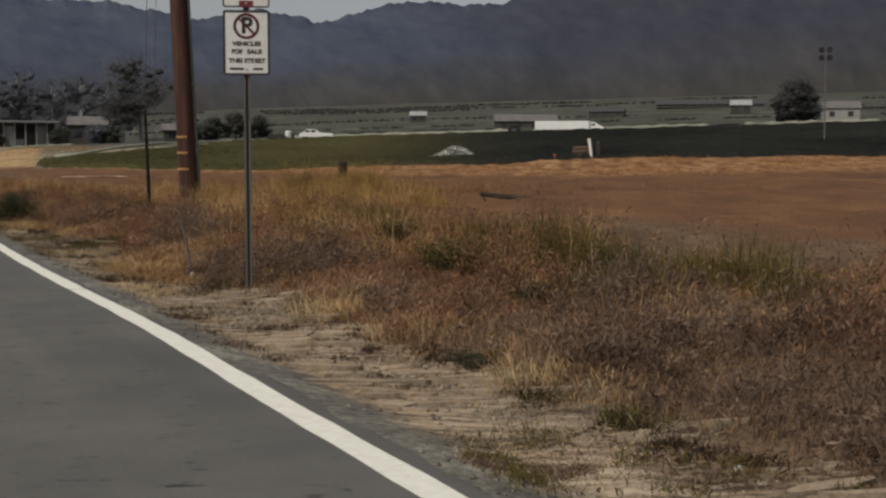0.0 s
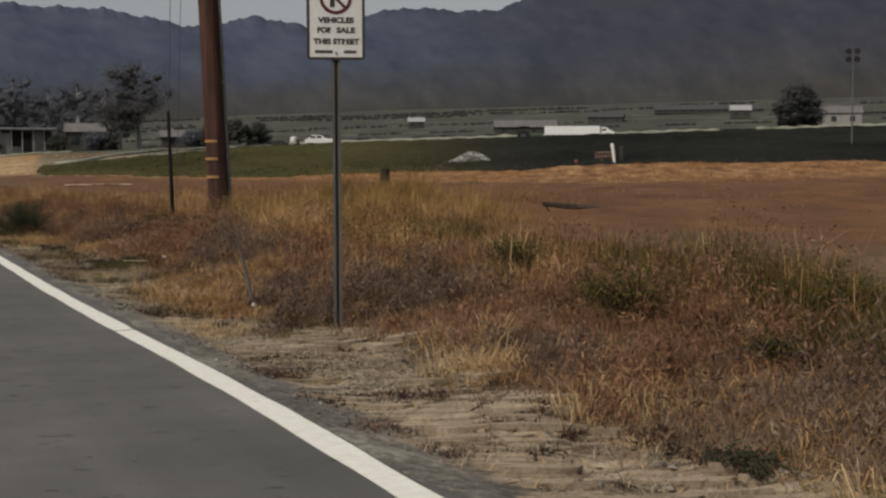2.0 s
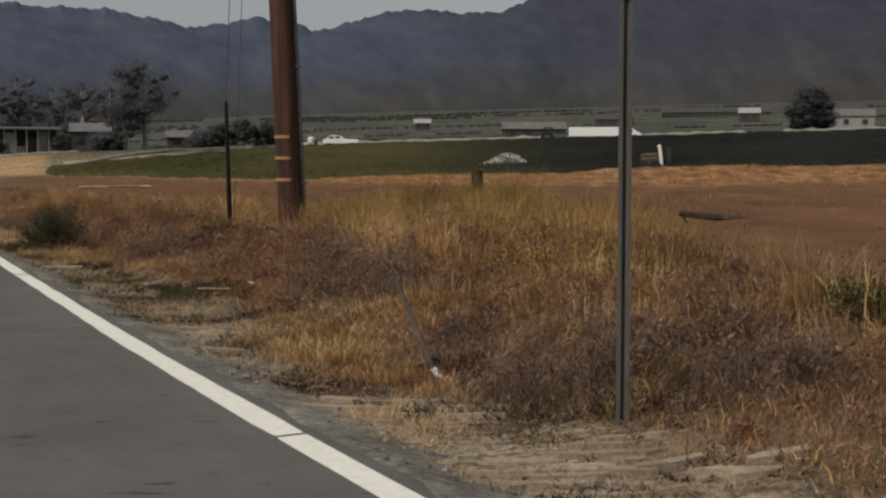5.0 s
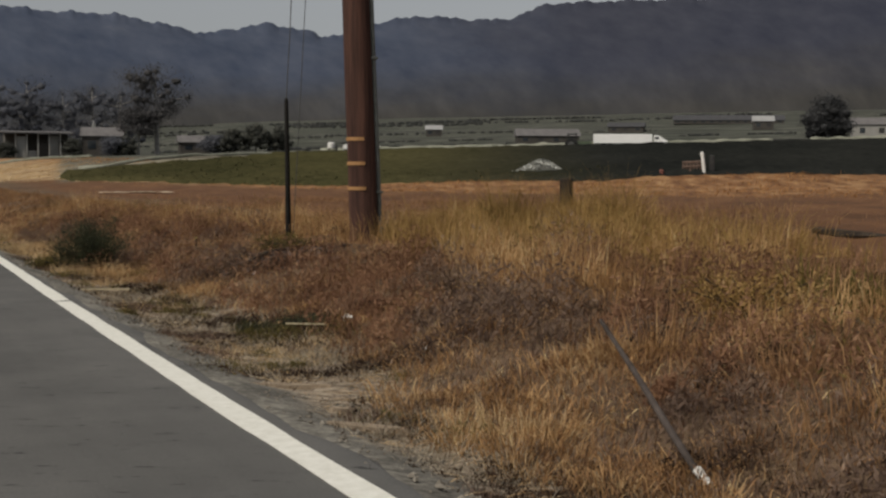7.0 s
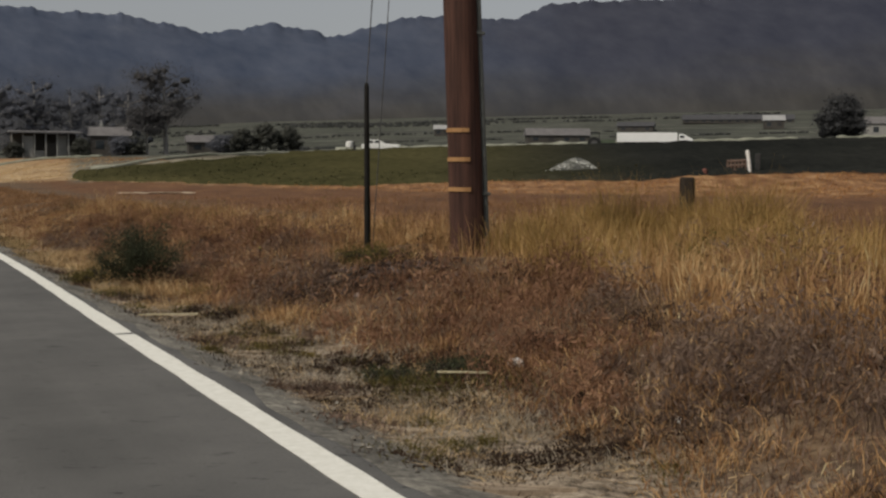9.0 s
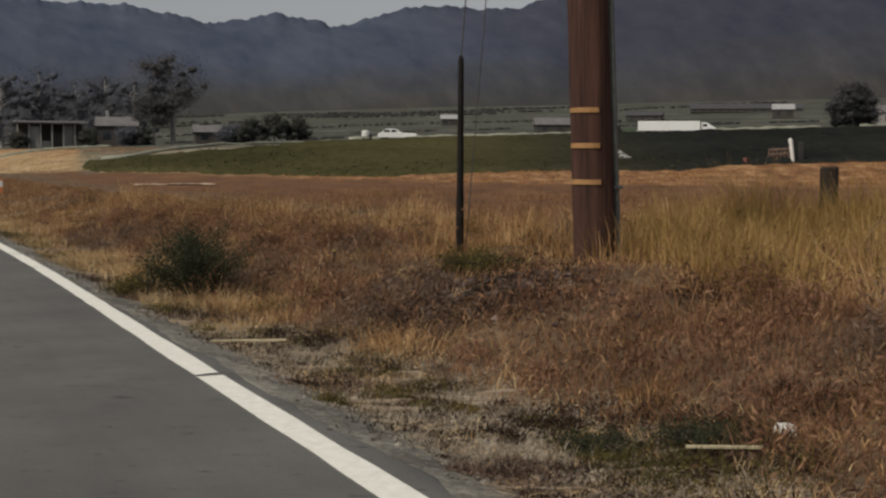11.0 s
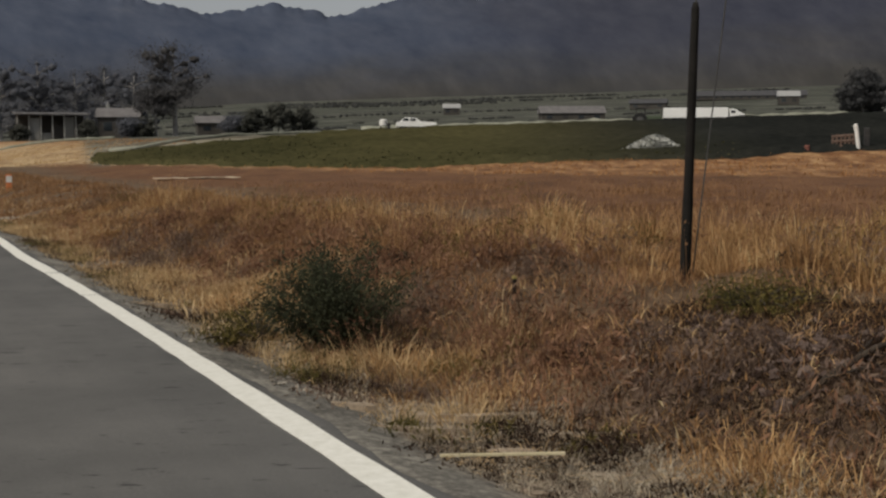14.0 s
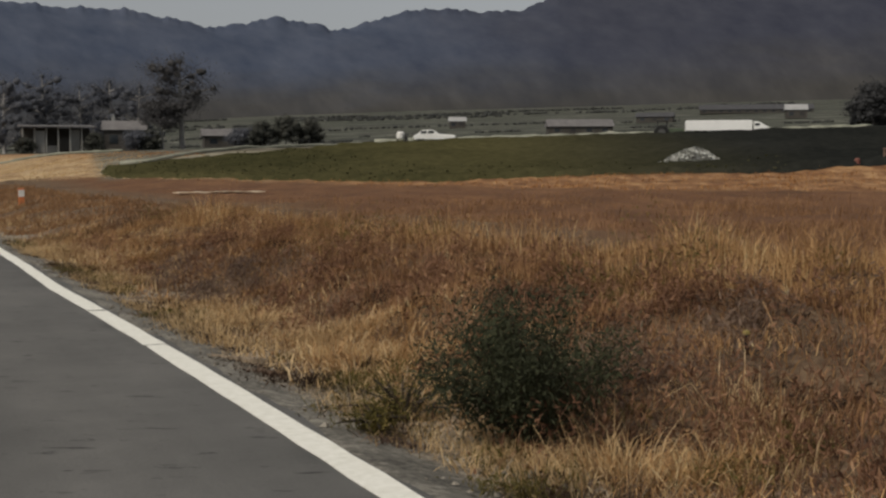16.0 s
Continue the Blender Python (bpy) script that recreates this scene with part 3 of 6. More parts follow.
word("VEHICLES", 0, -0.006, 0.205, 0.034)
word("FOR", -0.062, -0.062, 0.085, 0.034)
word("SALE", 0.056, -0.062, 0.105, 0.034)
word("THIS", -0.078, -0.126, 0.10, 0.034)
word("STREET", 0.058, -0.126, 0.15, 0.034)
for x, z, w, h in ((-0.07, -0.184, 0.10, 0.016), (0.08, -0.184, 0.07, 0.016)):
    bm = bmesh.new()
    box(bm, x, Y0 - 0.004, SZ + z, w, 0.0016, h)
    part("print_bar", bm, sign_print, lower)
upper = part("plate", plate(0.33, 0.40, SZ + 0.45), sign_white, sign, "white sign plate with red print")
part("border", rim(0.33, 0.40, SZ + 0.45, 0.011, 0.02, Y0 - 0.003), sign_dark, upper)
for z, w, h in ((0.275, 0.10, 0.045), (0.345, 0.24, 0.05), (0.43, 0.26, 0.07), (0.52, 0.24, 0.05)):
    bm = bmesh.new()
    box(bm, 0, Y0 - 0.004, SZ + z, w, 0.0018, h)
    part("print_bar", bm, sign_red, upper)
for z in (-0.19, 0.19, 0.28, 0.6):
    bm = bmesh.new()
    tube(bm, [(0, Y0 - 0.009, SZ + z), (0, Y0 - 0.003, SZ + z)], [0.007, 0.008], 8)
    part("bolt", bm, galvanised, sign)

# ---- posts and litter by the road ----
old_wood = mottled("old_wood", (0.022, 0.017, 0.013), (0.075, 0.058, 0.044), 3, 14, 0.9, 0, 0.7, 0.008, (4, 4, 0.6))
grey_wood = mottled("grey_stick", (0.028, 0.022, 0.019), (0.095, 0.078, 0.070), 4, 18, 0.9, 0, 0.5, 0.004, (1, 1, 1))
pale_wood = mottled("pale_wood", (0.42, 0.36, 0.22), (0.62, 0.55, 0.38), 3, 18, 0.8, 0, 0.3)
white_plastic = mottled("white_plastic", (0.62, 0.61, 0.58), (0.80, 0.79, 0.76), 5, 30, 0.5, 0, 0.1)
red_plastic = mottled("faded_red", (0.12, 0.05, 0.04), (0.20, 0.08, 0.06), 5, 30, 0.6, 0, 0.1)
yellow_cap = mottled("yellow_cap", (0.30, 0.24, 0.08), (0.42, 0.34, 0.12), 8, 30, 0.5, 0, 0)

z = ground_z(7.115, 19.105)
stub = base("stub_post", 7.115, 19.105, z, "short weathered wooden stub post in the grass", "post")
bm = bmesh.new()
tube(bm, [(0, 0, -0.1), (0.0, 0, 0.2), (0.005, 0, 0.875 - z), (0.005, 0, 0.89 - z)], [0.072, 0.071, 0.07, 0.06], 14, 0.04, 5)
part("timber", bm, old_wood, stub)

stick = base("fallen_marker_post", 2.53, 10.38, ground_z(2.53, 10.38), "grey leaning marker post with a white foot in the weeds", "marker post")
bm = bmesh.new()
gz = ground_z(2.53, 10.38)
A, B = Vector((0, -0.02, 0.01)), Vector((0.11, 0.78, 0.365 - gz))
tube(bm, [A, A.lerp(B, 0.3), A.lerp(B, 0.65) + Vector((0.006, 0, 0)), B], [0.0115, 0.0125, 0.011, 0.008], 10, 0.06, 2)
part("rod", bm, grey_wood, stick)
bm = bmesh.new()
tube(bm, [A + Vector((0.005, -0.03, -0.008)), A + Vector((0, 0.03, 0.03))], [0.013, 0.016], 10)
part("foot", bm, white_plastic, stick, "white plastic foot")

lath = base("wooden_lath", 1.915, 17.53, ground_z(1.915, 17.53) + 0.012, "pale wooden lath lying on the shoulder", "lath", turn=-25)
bm = bmesh.new()
box(bm, 0, 0, 0.035, 0.39, 0.016, 0.009, 0.002, pose(0, 0, 0, 0, -1, 0))
part("strip", bm, pale_wood, lath)

lath = base("wooden_lath", 2.53, 14.31, ground_z(2.53, 14.31), "pale wooden lath beside flat green weeds", "lath", turn=-22)
bm = bmesh.new()
box(bm, 0, 0, 0.05, 0.24, 0.016, 0.009, 0.002, pose(0, 0, 0, 0, 1, 0))
part("strip", bm, pale_wood, lath)

logz = ground_z(8.65, 16.25)
log = base("fallen_branch", 8.65, 16.25, logz, "dark dead branch lying on the bare field", "branch", turn=-24)
bm = bmesh.new()
tube(bm, [(-0.46, 0, 0.075), (-0.2, 0.02, 0.045), (0.12, 0.0, 0.02), (0.5, -0.02, 0.0)], [0.03, 0.04, 0.036, 0.012], 9, 0.12, 1)
tube(bm, [(0.02, 0, 0.03), (0.14, 0.05, 0.04), (0.24, 0.07, 0.035)], [0.012, 0.01, 0.005], 6, 0.1, 4)
tube(bm, [(-0.42, 0, 0.07), (-0.40, 0, 0.0), (-0.36, 0.01, -0.03)], [0.014, 0.012, 0.01], 6, 0.1, 7)
part("limb", bm, old_wood, log)

dz = ground_z(3.12, 17.3)
dead = base("fallen_branch", 3.12, 17.3, dz, "dark bare branch lying on the dug bank", "branch")


def on_bank(dx, dy, up):
    return dx, dy, ground_z(3.12 + dx, 17.3 + dy) - dz + up


bm = bmesh.new()
tube(bm, [on_bank(-0.24, 0.03, 0.012), on_bank(-0.1, 0.01, 0.03), on_bank(0.06, -0.02, 0.035), on_bank(0.22, -0.04, 0.03)], [0.008, 0.012, 0.010, 0.005], 8, 0.15, 3)
tube(bm, [on_bank(0.0, 0, 0.03), on_bank(0.09, 0.05, 0.04), on_bank(0.15, 0.09, 0.05)], [0.008, 0.006, 0.003], 6, 0.1, 4)
tube(bm, [on_bank(-0.12, 0.01, 0.03), on_bank(-0.07, -0.06, 0.04), on_bank(0.0, -0.10, 0.03)], [0.007, 0.006, 0.003], 6, 0.1, 6)
part("limb", bm, old_wood, dead)


def crumpled(name, x, y, size, material, seed, label):
    """A crumpled sheet of litter."""
    r = random.Random(seed)
    bm = bmesh.new()
    bmesh.ops.create_icosphere(bm, subdivisions=3, radius=1)
    for v in bm.verts:
        k = 1 + 0.35 * noise.noise(v.co * 2.2 + Vector((seed, 0, 0))) + 0.2 * noise.noise(v.co * 6 + Vector((0, seed, 0)))
        v.co = Vector((v.co.x * size * k, v.co.y * size * 0.7 * k, (v.co.z * 0.5 + 0.4) * size * k))
    ob = part(name, bm, material)
    ob.matrix_basis = pose(x, y, ground_z(x, y) - 0.01, 0, 0, r.uniform(0, 360))
    return tagged(ob, label, "litter")


crumpled("litter", 2.83, 14.38, 0.05, white_plastic, 3, "crumpled white plastic litter in the grass")
crumpled("litter", 2.70, 12.9, 0.026, white_plastic, 5, "small scrap of white litter in the weeds")
crumpled("litter", 2.47, 3.14, 0.017, white_plastic, 9, "small pale scrap on the dirt shoulder")

stake = base("marker_stake", 3.27, 20.05, ground_z(3.27, 20.05), "small dark stake with a yellow cap among weeds", "stake")
bm = bmesh.new()
tube(bm, [(0, 0, -0.1), (0.005, 0, 0.08)], [0.011, 0.011], 8)
part("stem", bm, black_plastic, stake)
bm = bmesh.new()
tube(bm, [(0.005, 0, 0.08), (0.005, 0, 0.090), (0.006, 0, 0.095)], [0.015, 0.015, 0.010], 10)
part("cap", bm, yellow_cap, stake, "yellow cap")

orange_plastic = mottled("orange_plastic", (0.55, 0.17, 0.06), (0.68, 0.26, 0.11), 5, 30, 0.5, 0, 0)
for ox, oy in ((3.18, 45.1),):
    dl = base("delineator_post", ox, oy, ground_z(ox, oy), "short orange plastic delineator post by the field", "delineator")
    bm = bmesh.new()
    box(bm, 0, 0, 0.12, 0.13, 0.03, 0.46, 0.01)
    part("blade", bm, orange_plastic, dl)
    bm = bmesh.new()
    box(bm, 0, -0.018, 0.24, 0.125, 0.006, 0.15, 0.001)
    part("reflector", bm, white_plastic, dl, "white reflector")

sheet_z = ground_z(7.8, 45.9)
sheet = base("plastic_sheet", 7.8, 45.9, sheet_z, "pale dusty plastic sheet lying flat on the field", "sheet", turn=18)
bm = bmesh.new()
bmesh.ops.create_grid(bm, x_segments=24, y_segments=6, size=1)
for v in bm.verts:
    v.co = Vector((v.co.x * 1.15, v.co.y * 0.16 + 0.1 * math.sin(v.co.x * 4), 0.05 + 0.03 * noise.noise(v.co * 3)))
bmesh.ops.solidify(bm, geom=bm.faces[:], thickness=0.02)
part("film", bm, mottled("dusty_film", (0.42, 0.32, 0.22), (0.66, 0.55, 0.42), 2, 12, 0.6, 0, 0.1), sheet)


# ---- things at the crop field ----
truck_white = mottled("white_body", (0.76, 0.76, 0.74), (0.84, 0.84, 0.82), 1.5, 12, 0.4, 0, 0)
dark_metal = mottled("dark_metal", (0.02, 0.02, 0.022), (0.06, 0.058, 0.055), 3, 20, 0.6, 0.2, 0.2)
tyre_rubber = mottled("tyre", (0.012, 0.012, 0.012), (0.03, 0.03, 0.03), 6, 30, 0.9, 0, 0.2)
dull_green = mottled("dull_green_paint", (0.05, 0.07, 0.045), (0.10, 0.12, 0.08), 2, 15, 0.7, 0, 0.1)
glass_dark, _n, _l, _b = blank("tinted_glass", 0.08)
_b.inputs["Base Color"].default_value = (0.02, 0.025, 0.03, 1)
_b.inputs["Specular IOR Level"].default_value = 0.6


rim_paint = mottled("dull_rim", (0.05, 0.05, 0.05), (0.12, 0.12, 0.115), 4, 20, 0.6, 0.3, 0.1)


def wheel(parent, x, y, z, r, w):
    bm = bmesh.new()
    tube(bm, [(x, y - w / 2, z), (x, y - w * 0.4, z), (x, y + w * 0.4, z), (x, y + w / 2, z)], [r * 0.86, r, r, r * 0.86], 20)
    t = part("wheel", bm, tyre_rubber, parent)
    bm = bmesh.new()
    tube(bm, [(x, y - w / 2 - 0.01, z), (x, y + w / 2 + 0.01, z)], [r * 0.5, r * 0.5], 14)
    part("rim", bm, rim_paint, t)


def turned(x, y):
    """The heading that lies square to the line from the road to the point."""
    return -math.degrees(math.atan2(x, y - 8))


bx, by = 44.1, 75.3
z0 = ground_z(bx, by)
lorry = base("box_truck", bx, by, z0 - 0.08, "small white box truck parked beyond the crop", "truck", turn=turned(bx, by))
bm = bmesh.new()
box(bm, -0.1, 0, 0.59, 3.65, 1.5, 0.58, 0.03)
part("cargo_box", bm, truck_white, lorry)
bm = bmesh.new()
box(bm, 0.2, 0, 0.2, 4.6, 0.9, 0.1, 0.01)
part("chassis", bm, dark_metal, lorry)
bm = bmesh.new()
vs = [bm.verts.new((1.82 + x, y, z)) for x, z in ((0, 0.22), (0.85, 0.22), (0.85, 0.48), (0.62, 0.58), (0.32, 0.78), (0, 0.82)) for y in (-0.68, 0.68)]
for k in range(6):
    j = (k + 1) % 6
    bm.faces.new((vs[2 * k], vs[2 * j], vs[2 * j + 1], vs[2 * k + 1]))
bm.faces.new([vs[2 * k] for k in range(6)])
bm.faces.new([vs[2 * k + 1] for k in range(6)][::-1])
bmesh.ops.recalc_face_normals(bm, faces=bm.faces[:])
bmesh.ops.bevel(bm, geom=bm.edges[:], offset=0.03, segments=2, affect="EDGES")
cab = part("cab", bm, truck_white, lorry)
bm = bmesh.new()
box(bm, 2.0, -0.683, 0.63, 0.26, 0.01, 0.15, 0.002)
part("window", bm, glass_dark, cab)
for wx in (-1.3, -0.9, 2.25):
    for wy in (-0.6, 0.6):
        wheel(lorry, wx, wy, 0.12, 0.22, 0.16)

def tractor(x, y):
    """A small dark farm tractor seen from its side."""
    e = base("tractor", x, y, ground_z(x, y) - 0.12, "dark farm tractor standing beyond the crop", "tractor", turn=turned(x, y))
    bm = bmesh.new()
    box(bm, 0.45, 0, 0.42, 1.0, 0.4, 0.3, 0.05)
    part("bonnet", bm, dull_green, e)
    bm = bmesh.new()
    box(bm, -0.25, 0, 0.4, 0.6, 0.5, 0.3, 0.04)
    part("body", bm, dark_metal, e)
    bm = bmesh.new()
    box(bm, -0.25, 0, 1.0, 0.62, 0.6, 0.06, 0.02)
    roof = part("canopy_roof", bm, dark_metal, e)
    for px_ in (-0.5, 0.0):
        for py_ in (-0.24, 0.24):
            bm = bmesh.new()
            tube(bm, [(px_, py_, 0.5), (px_, py_, 0.99)], [0.025, 0.025], 6)
            part("roof_post", bm, dark_metal, roof)
    for wx, wr in ((-0.3, 0.42), (0.75, 0.24)):
        for wy in (-0.34, 0.34):
            wheel(e, wx, wy, wr - 0.1, wr, 0.2)
    return e


tractor(41.0, 76.0)
cx, cy = 25.9, 74.4
z0 = ground_z(cx, cy)
car = base("pickup_truck", cx, cy, z0 + 0.02, "white pickup truck parked beyond the green crop", "pickup", turn=turned(cx, cy))
bm = bmesh.new()
prof = [(-0.9, 0.18), (1.15, 0.18), (1.18, 0.42), (0.35, 0.47), (0.1, 0.66), (-0.5, 0.68), (-0.72, 0.46), (-0.92, 0.42)]
lo = [bm.verts.new((x, -0.5, z)) for x, z in prof]
hi = [bm.verts.new((x, 0.5, z)) for x, z in prof]
for k in range(len(prof)):
    j = (k + 1) % len(prof)
    bm.faces.new((lo[k], lo[j], hi[j], hi[k]))
bm.faces.new(lo)
bm.faces.new(hi[::-1])
bmesh.ops.recalc_face_normals(bm, faces=bm.faces[:])
bmesh.ops.bevel(bm, geom=bm.edges[:], offset=0.04, segments=2, affect="EDGES")
body = part("body", bm, truck_white, car)
for x, w in ((-0.42, 0.3), (-0.05, 0.28)):
    bm = bmesh.new()
    box(bm, x, -0.502, 0.56, w, 0.012, 0.13, 0.003)
    part("window", bm, glass_dark, body)
for wx in (-0.55, 0.75):
    for wy in (-0.42, 0.42):
        wheel(car, wx, wy, 0.16, 0.17, 0.12)
tx, ty = 24.3, 74.6
tank = base("water_tank", tx, ty, ground_z(tx, ty) + 0.06, "small pale water tank on a dark stand", "tank", turn=turned(tx, ty))
bm = bmesh.new()
tube(bm, [(0, 0, 0.22), (0, 0, 0.25), (0, 0, 0.5), (0, 0, 0.56)], [0.18, 0.2, 0.2, 0.12], 20)
part("vessel", bm, white_plastic, tank)
for sx in (-0.13, 0.13):
    for sy in (-0.13, 0.13):
        bm = bmesh.new()
        tube(bm, [(sx, sy, -0.25), (sx, sy, 0.23)], [0.022, 0.022], 8)
        part("leg", bm, dark_metal, tank)
bm = bmesh.new()
box(bm, 0.28, 0.05, 0.12, 0.16, 0.3, 0.5, 0.02)
part("pump_box", bm, dark_metal, tank, "dark pump housing")

# a heap of pale brush at the crop's edge
hx, hy = 22.9, 48.0
hz = ground_z(hx, hy)
heap_mat = blade_material("bleached_brush", [(0.15, (0.25, 0.26, 0.24)), (0.5, (0.5, 0.5, 0.46)), (0.85, (0.75, 0.75, 0.71))])


def blades(pos, height, width, lean, twist_seed, material, name, droop=0.5, toward=None):
    """Many bent, tapering blades, rooted at pos; toward: the bearing that each leans to."""
    r = np.random.RandomState(twist_seed)
    N = len(pos)
    a = r.uniform(0, 6.2832, N)
    la = r.uniform(0, 6.2832, N) if toward is None else toward
    side = np.stack([np.cos(a), np.sin(a), np.zeros(N)], 1) * (width / 2)[:, None]
    out = np.stack([np.cos(la), np.sin(la), np.zeros(N)], 1) * (height * lean)[:, None]
    up = np.stack([np.zeros(N), np.zeros(N), height], 1)
    mid = pos + up * 0.6 + out * 0.35
    top = pos + up * np.clip(1 - droop * lean ** 2, 0.15, 1)[:, None] + out
    V = np.empty((N, 5, 3))
    V[:, 0], V[:, 1] = pos - side, pos + side
    V[:, 2], V[:, 3] = mid + side * 0.8, mid - side * 0.8
    V[:, 4] = top
    i = np.arange(N)[:, None] * 5
    loops = np.concatenate([i + np.array([[0, 1, 2, 3]]), i + np.array([[3, 2, 4]])], 1)
    sizes = np.tile([4, 3], N)
    return raw_mesh(name, V.reshape(-1, 3), sizes, loops, material)


def flecks(pos, size, seed, material, name, flat=0.5, slim=0.25, extra=None):
    """Many small leaves, each a folded diamond, at pos."""
    r = np.random.RandomState(seed)
    N = len(pos)
    a = r.uniform(0, 6.2832, N)
    el = r.uniform(-1, 1, N) * (1 - flat) * 1.5
    d = np.stack([np.cos(a) * np.cos(el), np.sin(a) * np.cos(el), np.sin(el)], 1)
    s = np.cross(d, r.normal(size=(N, 3)))
    s /= np.linalg.norm(s, axis=1)[:, None]
    V = np.empty((N, 4, 3))
    V[:, 0] = pos - d * size[:, None] * 0.5
    V[:, 1] = pos + s * size[:, None] * slim
    V[:, 2] = pos + d * size[:, None] * 0.5
    V[:, 3] = pos - s * size[:, None] * slim
    i = np.arange(N)[:, None] * 4
    V, loops = V.reshape(-1, 3), np.concatenate([i + np.array([[0, 1, 2]]), i + np.array([[0, 2, 3]])], 1).reshape(-1, 3)
    if extra is not None:
        loops = np.concatenate([loops, extra[1] + len(V)])
        V = np.concatenate([V, extra[0]])
    return raw_mesh(name, V, np.full(len(loops), 3), loops, material, extra is not None)


_bm = bmesh.new()
bmesh.ops.create_icosphere(_bm, subdivisions=1, radius=1.1)
ICO_V = np.array([tuple(v.co) for v in _bm.verts])
ICO_F = np.array([[v.index for v in f.verts] for f in _bm.faces])
_bm.free()


def lumps(centres, radii, seed, squash=0.8):
    """Rough, uneven masses for the inside of crowns and far woods."""
    r = np.random.RandomState(seed)
    N, K = len(centres), len(ICO_V)
    k = 1 + r.uniform(-0.28, 0.28, (N, K, 1))
    V = np.asarray(centres)[:, None] + ICO_V[None] * k * np.asarray(radii)[:, None, None] * [1, 1, squash]
    F = (np.arange(N)[:, None, None] * K + ICO_F[None]).reshape(-1, 3)
    return V.reshape(-1, 3), F


rs = np.random.RandomState(11)
u = rs.normal(size=(1500, 3)) * [0.42, 0.3, 0.0]
u[:, 2] = np.abs(rs.uniform(0, 1, 1500)) * 0.55 * np.exp(-(u[:, 0] / 0.6) ** 2) + 0.02
heap = base("brush_heap", hx, hy, hz, "heap of bleached pale brush at the crop edge", "brush heap", turn=turned(hx, hy))
o = new("twig_mass", flecks(u * [1.25, 0.9, 0.95], rs.uniform(0.08, 0.2, 1500), 5, heap_mat, "twig_mass"))
o.parent = heap

rusty = mottled("rusty_metal", (0.075, 0.05, 0.04), (0.20, 0.14, 0.11), 3, 20, 0.8, 0.2, 0.2)
# standpipe and valve gear by the field's corner
px_, py_ = 26.0, 42.4
pz_ = ground_z(px_, py_)
riser = base("irrigation_standpipe", px_, py_, pz_ - 0.2, "white leaning irrigation standpipe with dark valve gear", "standpipe", turn=turned(px_, py_))
bm = bmesh.new()
tube(bm, [(0.05, 0, -0.1), (0.045, 0, 0.35), (0.0, 0, 0.72), (-0.03, 0, 0.9), (-0.06, 0, 0.95)], [0.06, 0.06, 0.06, 0.065, 0.05], 14)
part("pipe", bm, white_plastic, riser, "white plastic pipe")
bm = bmesh.new()
for k in range(6):
    tube(bm, [(-0.66 + k * 0.115, 0.1, -0.05), (-0.64 + k * 0.115, 0.1, 0.62 + 0.04 * (k % 2))], [0.036, 0.036], 8)
for zz in (0.14, 0.3, 0.45, 0.6):
    tube(bm, [(-0.68, 0.1, zz), (0.0, 0.1, zz + 0.04)], [0.04, 0.04], 8)
part("valve_frame", bm, rusty, riser, "dull rusty metal frame")
bm = bmesh.new()
box(bm, 0.3, 0.25, 0.4, 0.16, 0.2, 0.9, 0.03)
part("control_box", bm, dark_metal, riser)
dx_, dy_ = 24.9, 43.2
drum = base("plastic_drum", dx_, dy_, ground_z(dx_, dy_), "faded red plastic drum at the crop edge", "drum")
bm = bmesh.new()
tube(bm, [(0, 0, -0.05), (0, 0, 0.02), (0, 0, 0.19), (0, 0, 0.23)], [0.075, 0.08, 0.08, 0.055], 16)
part("shell", bm, red_plastic, drum)

# ---- vegetation ----
straw_mat = blade_material("dry_straw", [(0.1, (0.121, 0.064, 0.029)), (0.4, (0.341, 0.194, 0.085)), (0.65, (0.611, 0.386, 0.186)), (0.95, (0.850, 0.772, 0.448))])
red_mat = blade_material("red_brown_weed", [(0.1, (0.060, 0.033, 0.023)), (0.4, (0.185, 0.095, 0.058)), (0.7, (0.33, 0.185, 0.11)), (0.95, (0.55, 0.355, 0.21))])
grey_mat = blade_material("dead_weed", [(0.1, (0.056, 0.039, 0.031)), (0.5, (0.172, 0.117, 0.089)), (0.9, (0.37, 0.268, 0.19))])
olive_mat = blade_material("olive_weed", [(0.1, (0.040, 0.041, 0.011)), (0.5, (0.115, 0.097, 0.029)), (0.9, (0.241, 0.172, 0.058))])
bush_mat = blade_material("bush_leaf", [(0.1, (0.028, 0.031, 0.019)), (0.5, (0.052, 0.058, 0.032)), (0.9, (0.090, 0.094, 0.050))])
pale_mat = blade_material("bleached_straw", [(0.1, (0.300, 0.192, 0.098)), (0.5, (0.575, 0.408, 0.218)), (0.9, (0.825, 0.648, 0.402))])
tan_mat = blade_material("tan_grass", [(0.1, (0.105, 0.056, 0.029)), (0.5, (0.270, 0.147, 0.073)), (0.9, (0.55, 0.345, 0.178))])
yellow_mat = blade_material("yellow_green_grass", [(0.1, (0.123, 0.082, 0.027)), (0.5, (0.341, 0.218, 0.077)), (0.9, (0.667, 0.449, 0.188))])
dusty_mat = blade_material("dusty_litter", [(0.1, (0.20, 0.165, 0.12)), (0.5, (0.42, 0.36, 0.275)), (0.9, (0.64, 0.575, 0.465))])
# near-black growth, also used to colour in shaded gaps under the weeds
dark_mat = blade_material("undergrowth_and_shade", [(0.1, (0.019, 0.012, 0.008)), (0.5, (0.050, 0.031, 0.021)), (0.9, (0.102, 0.062, 0.039))])
orange_mat = blade_material("orange_stubble", [(0.1, (0.188, 0.083, 0.034)), (0.5, (0.376, 0.188, 0.075)), (0.9, (0.659, 0.405, 0.169))])


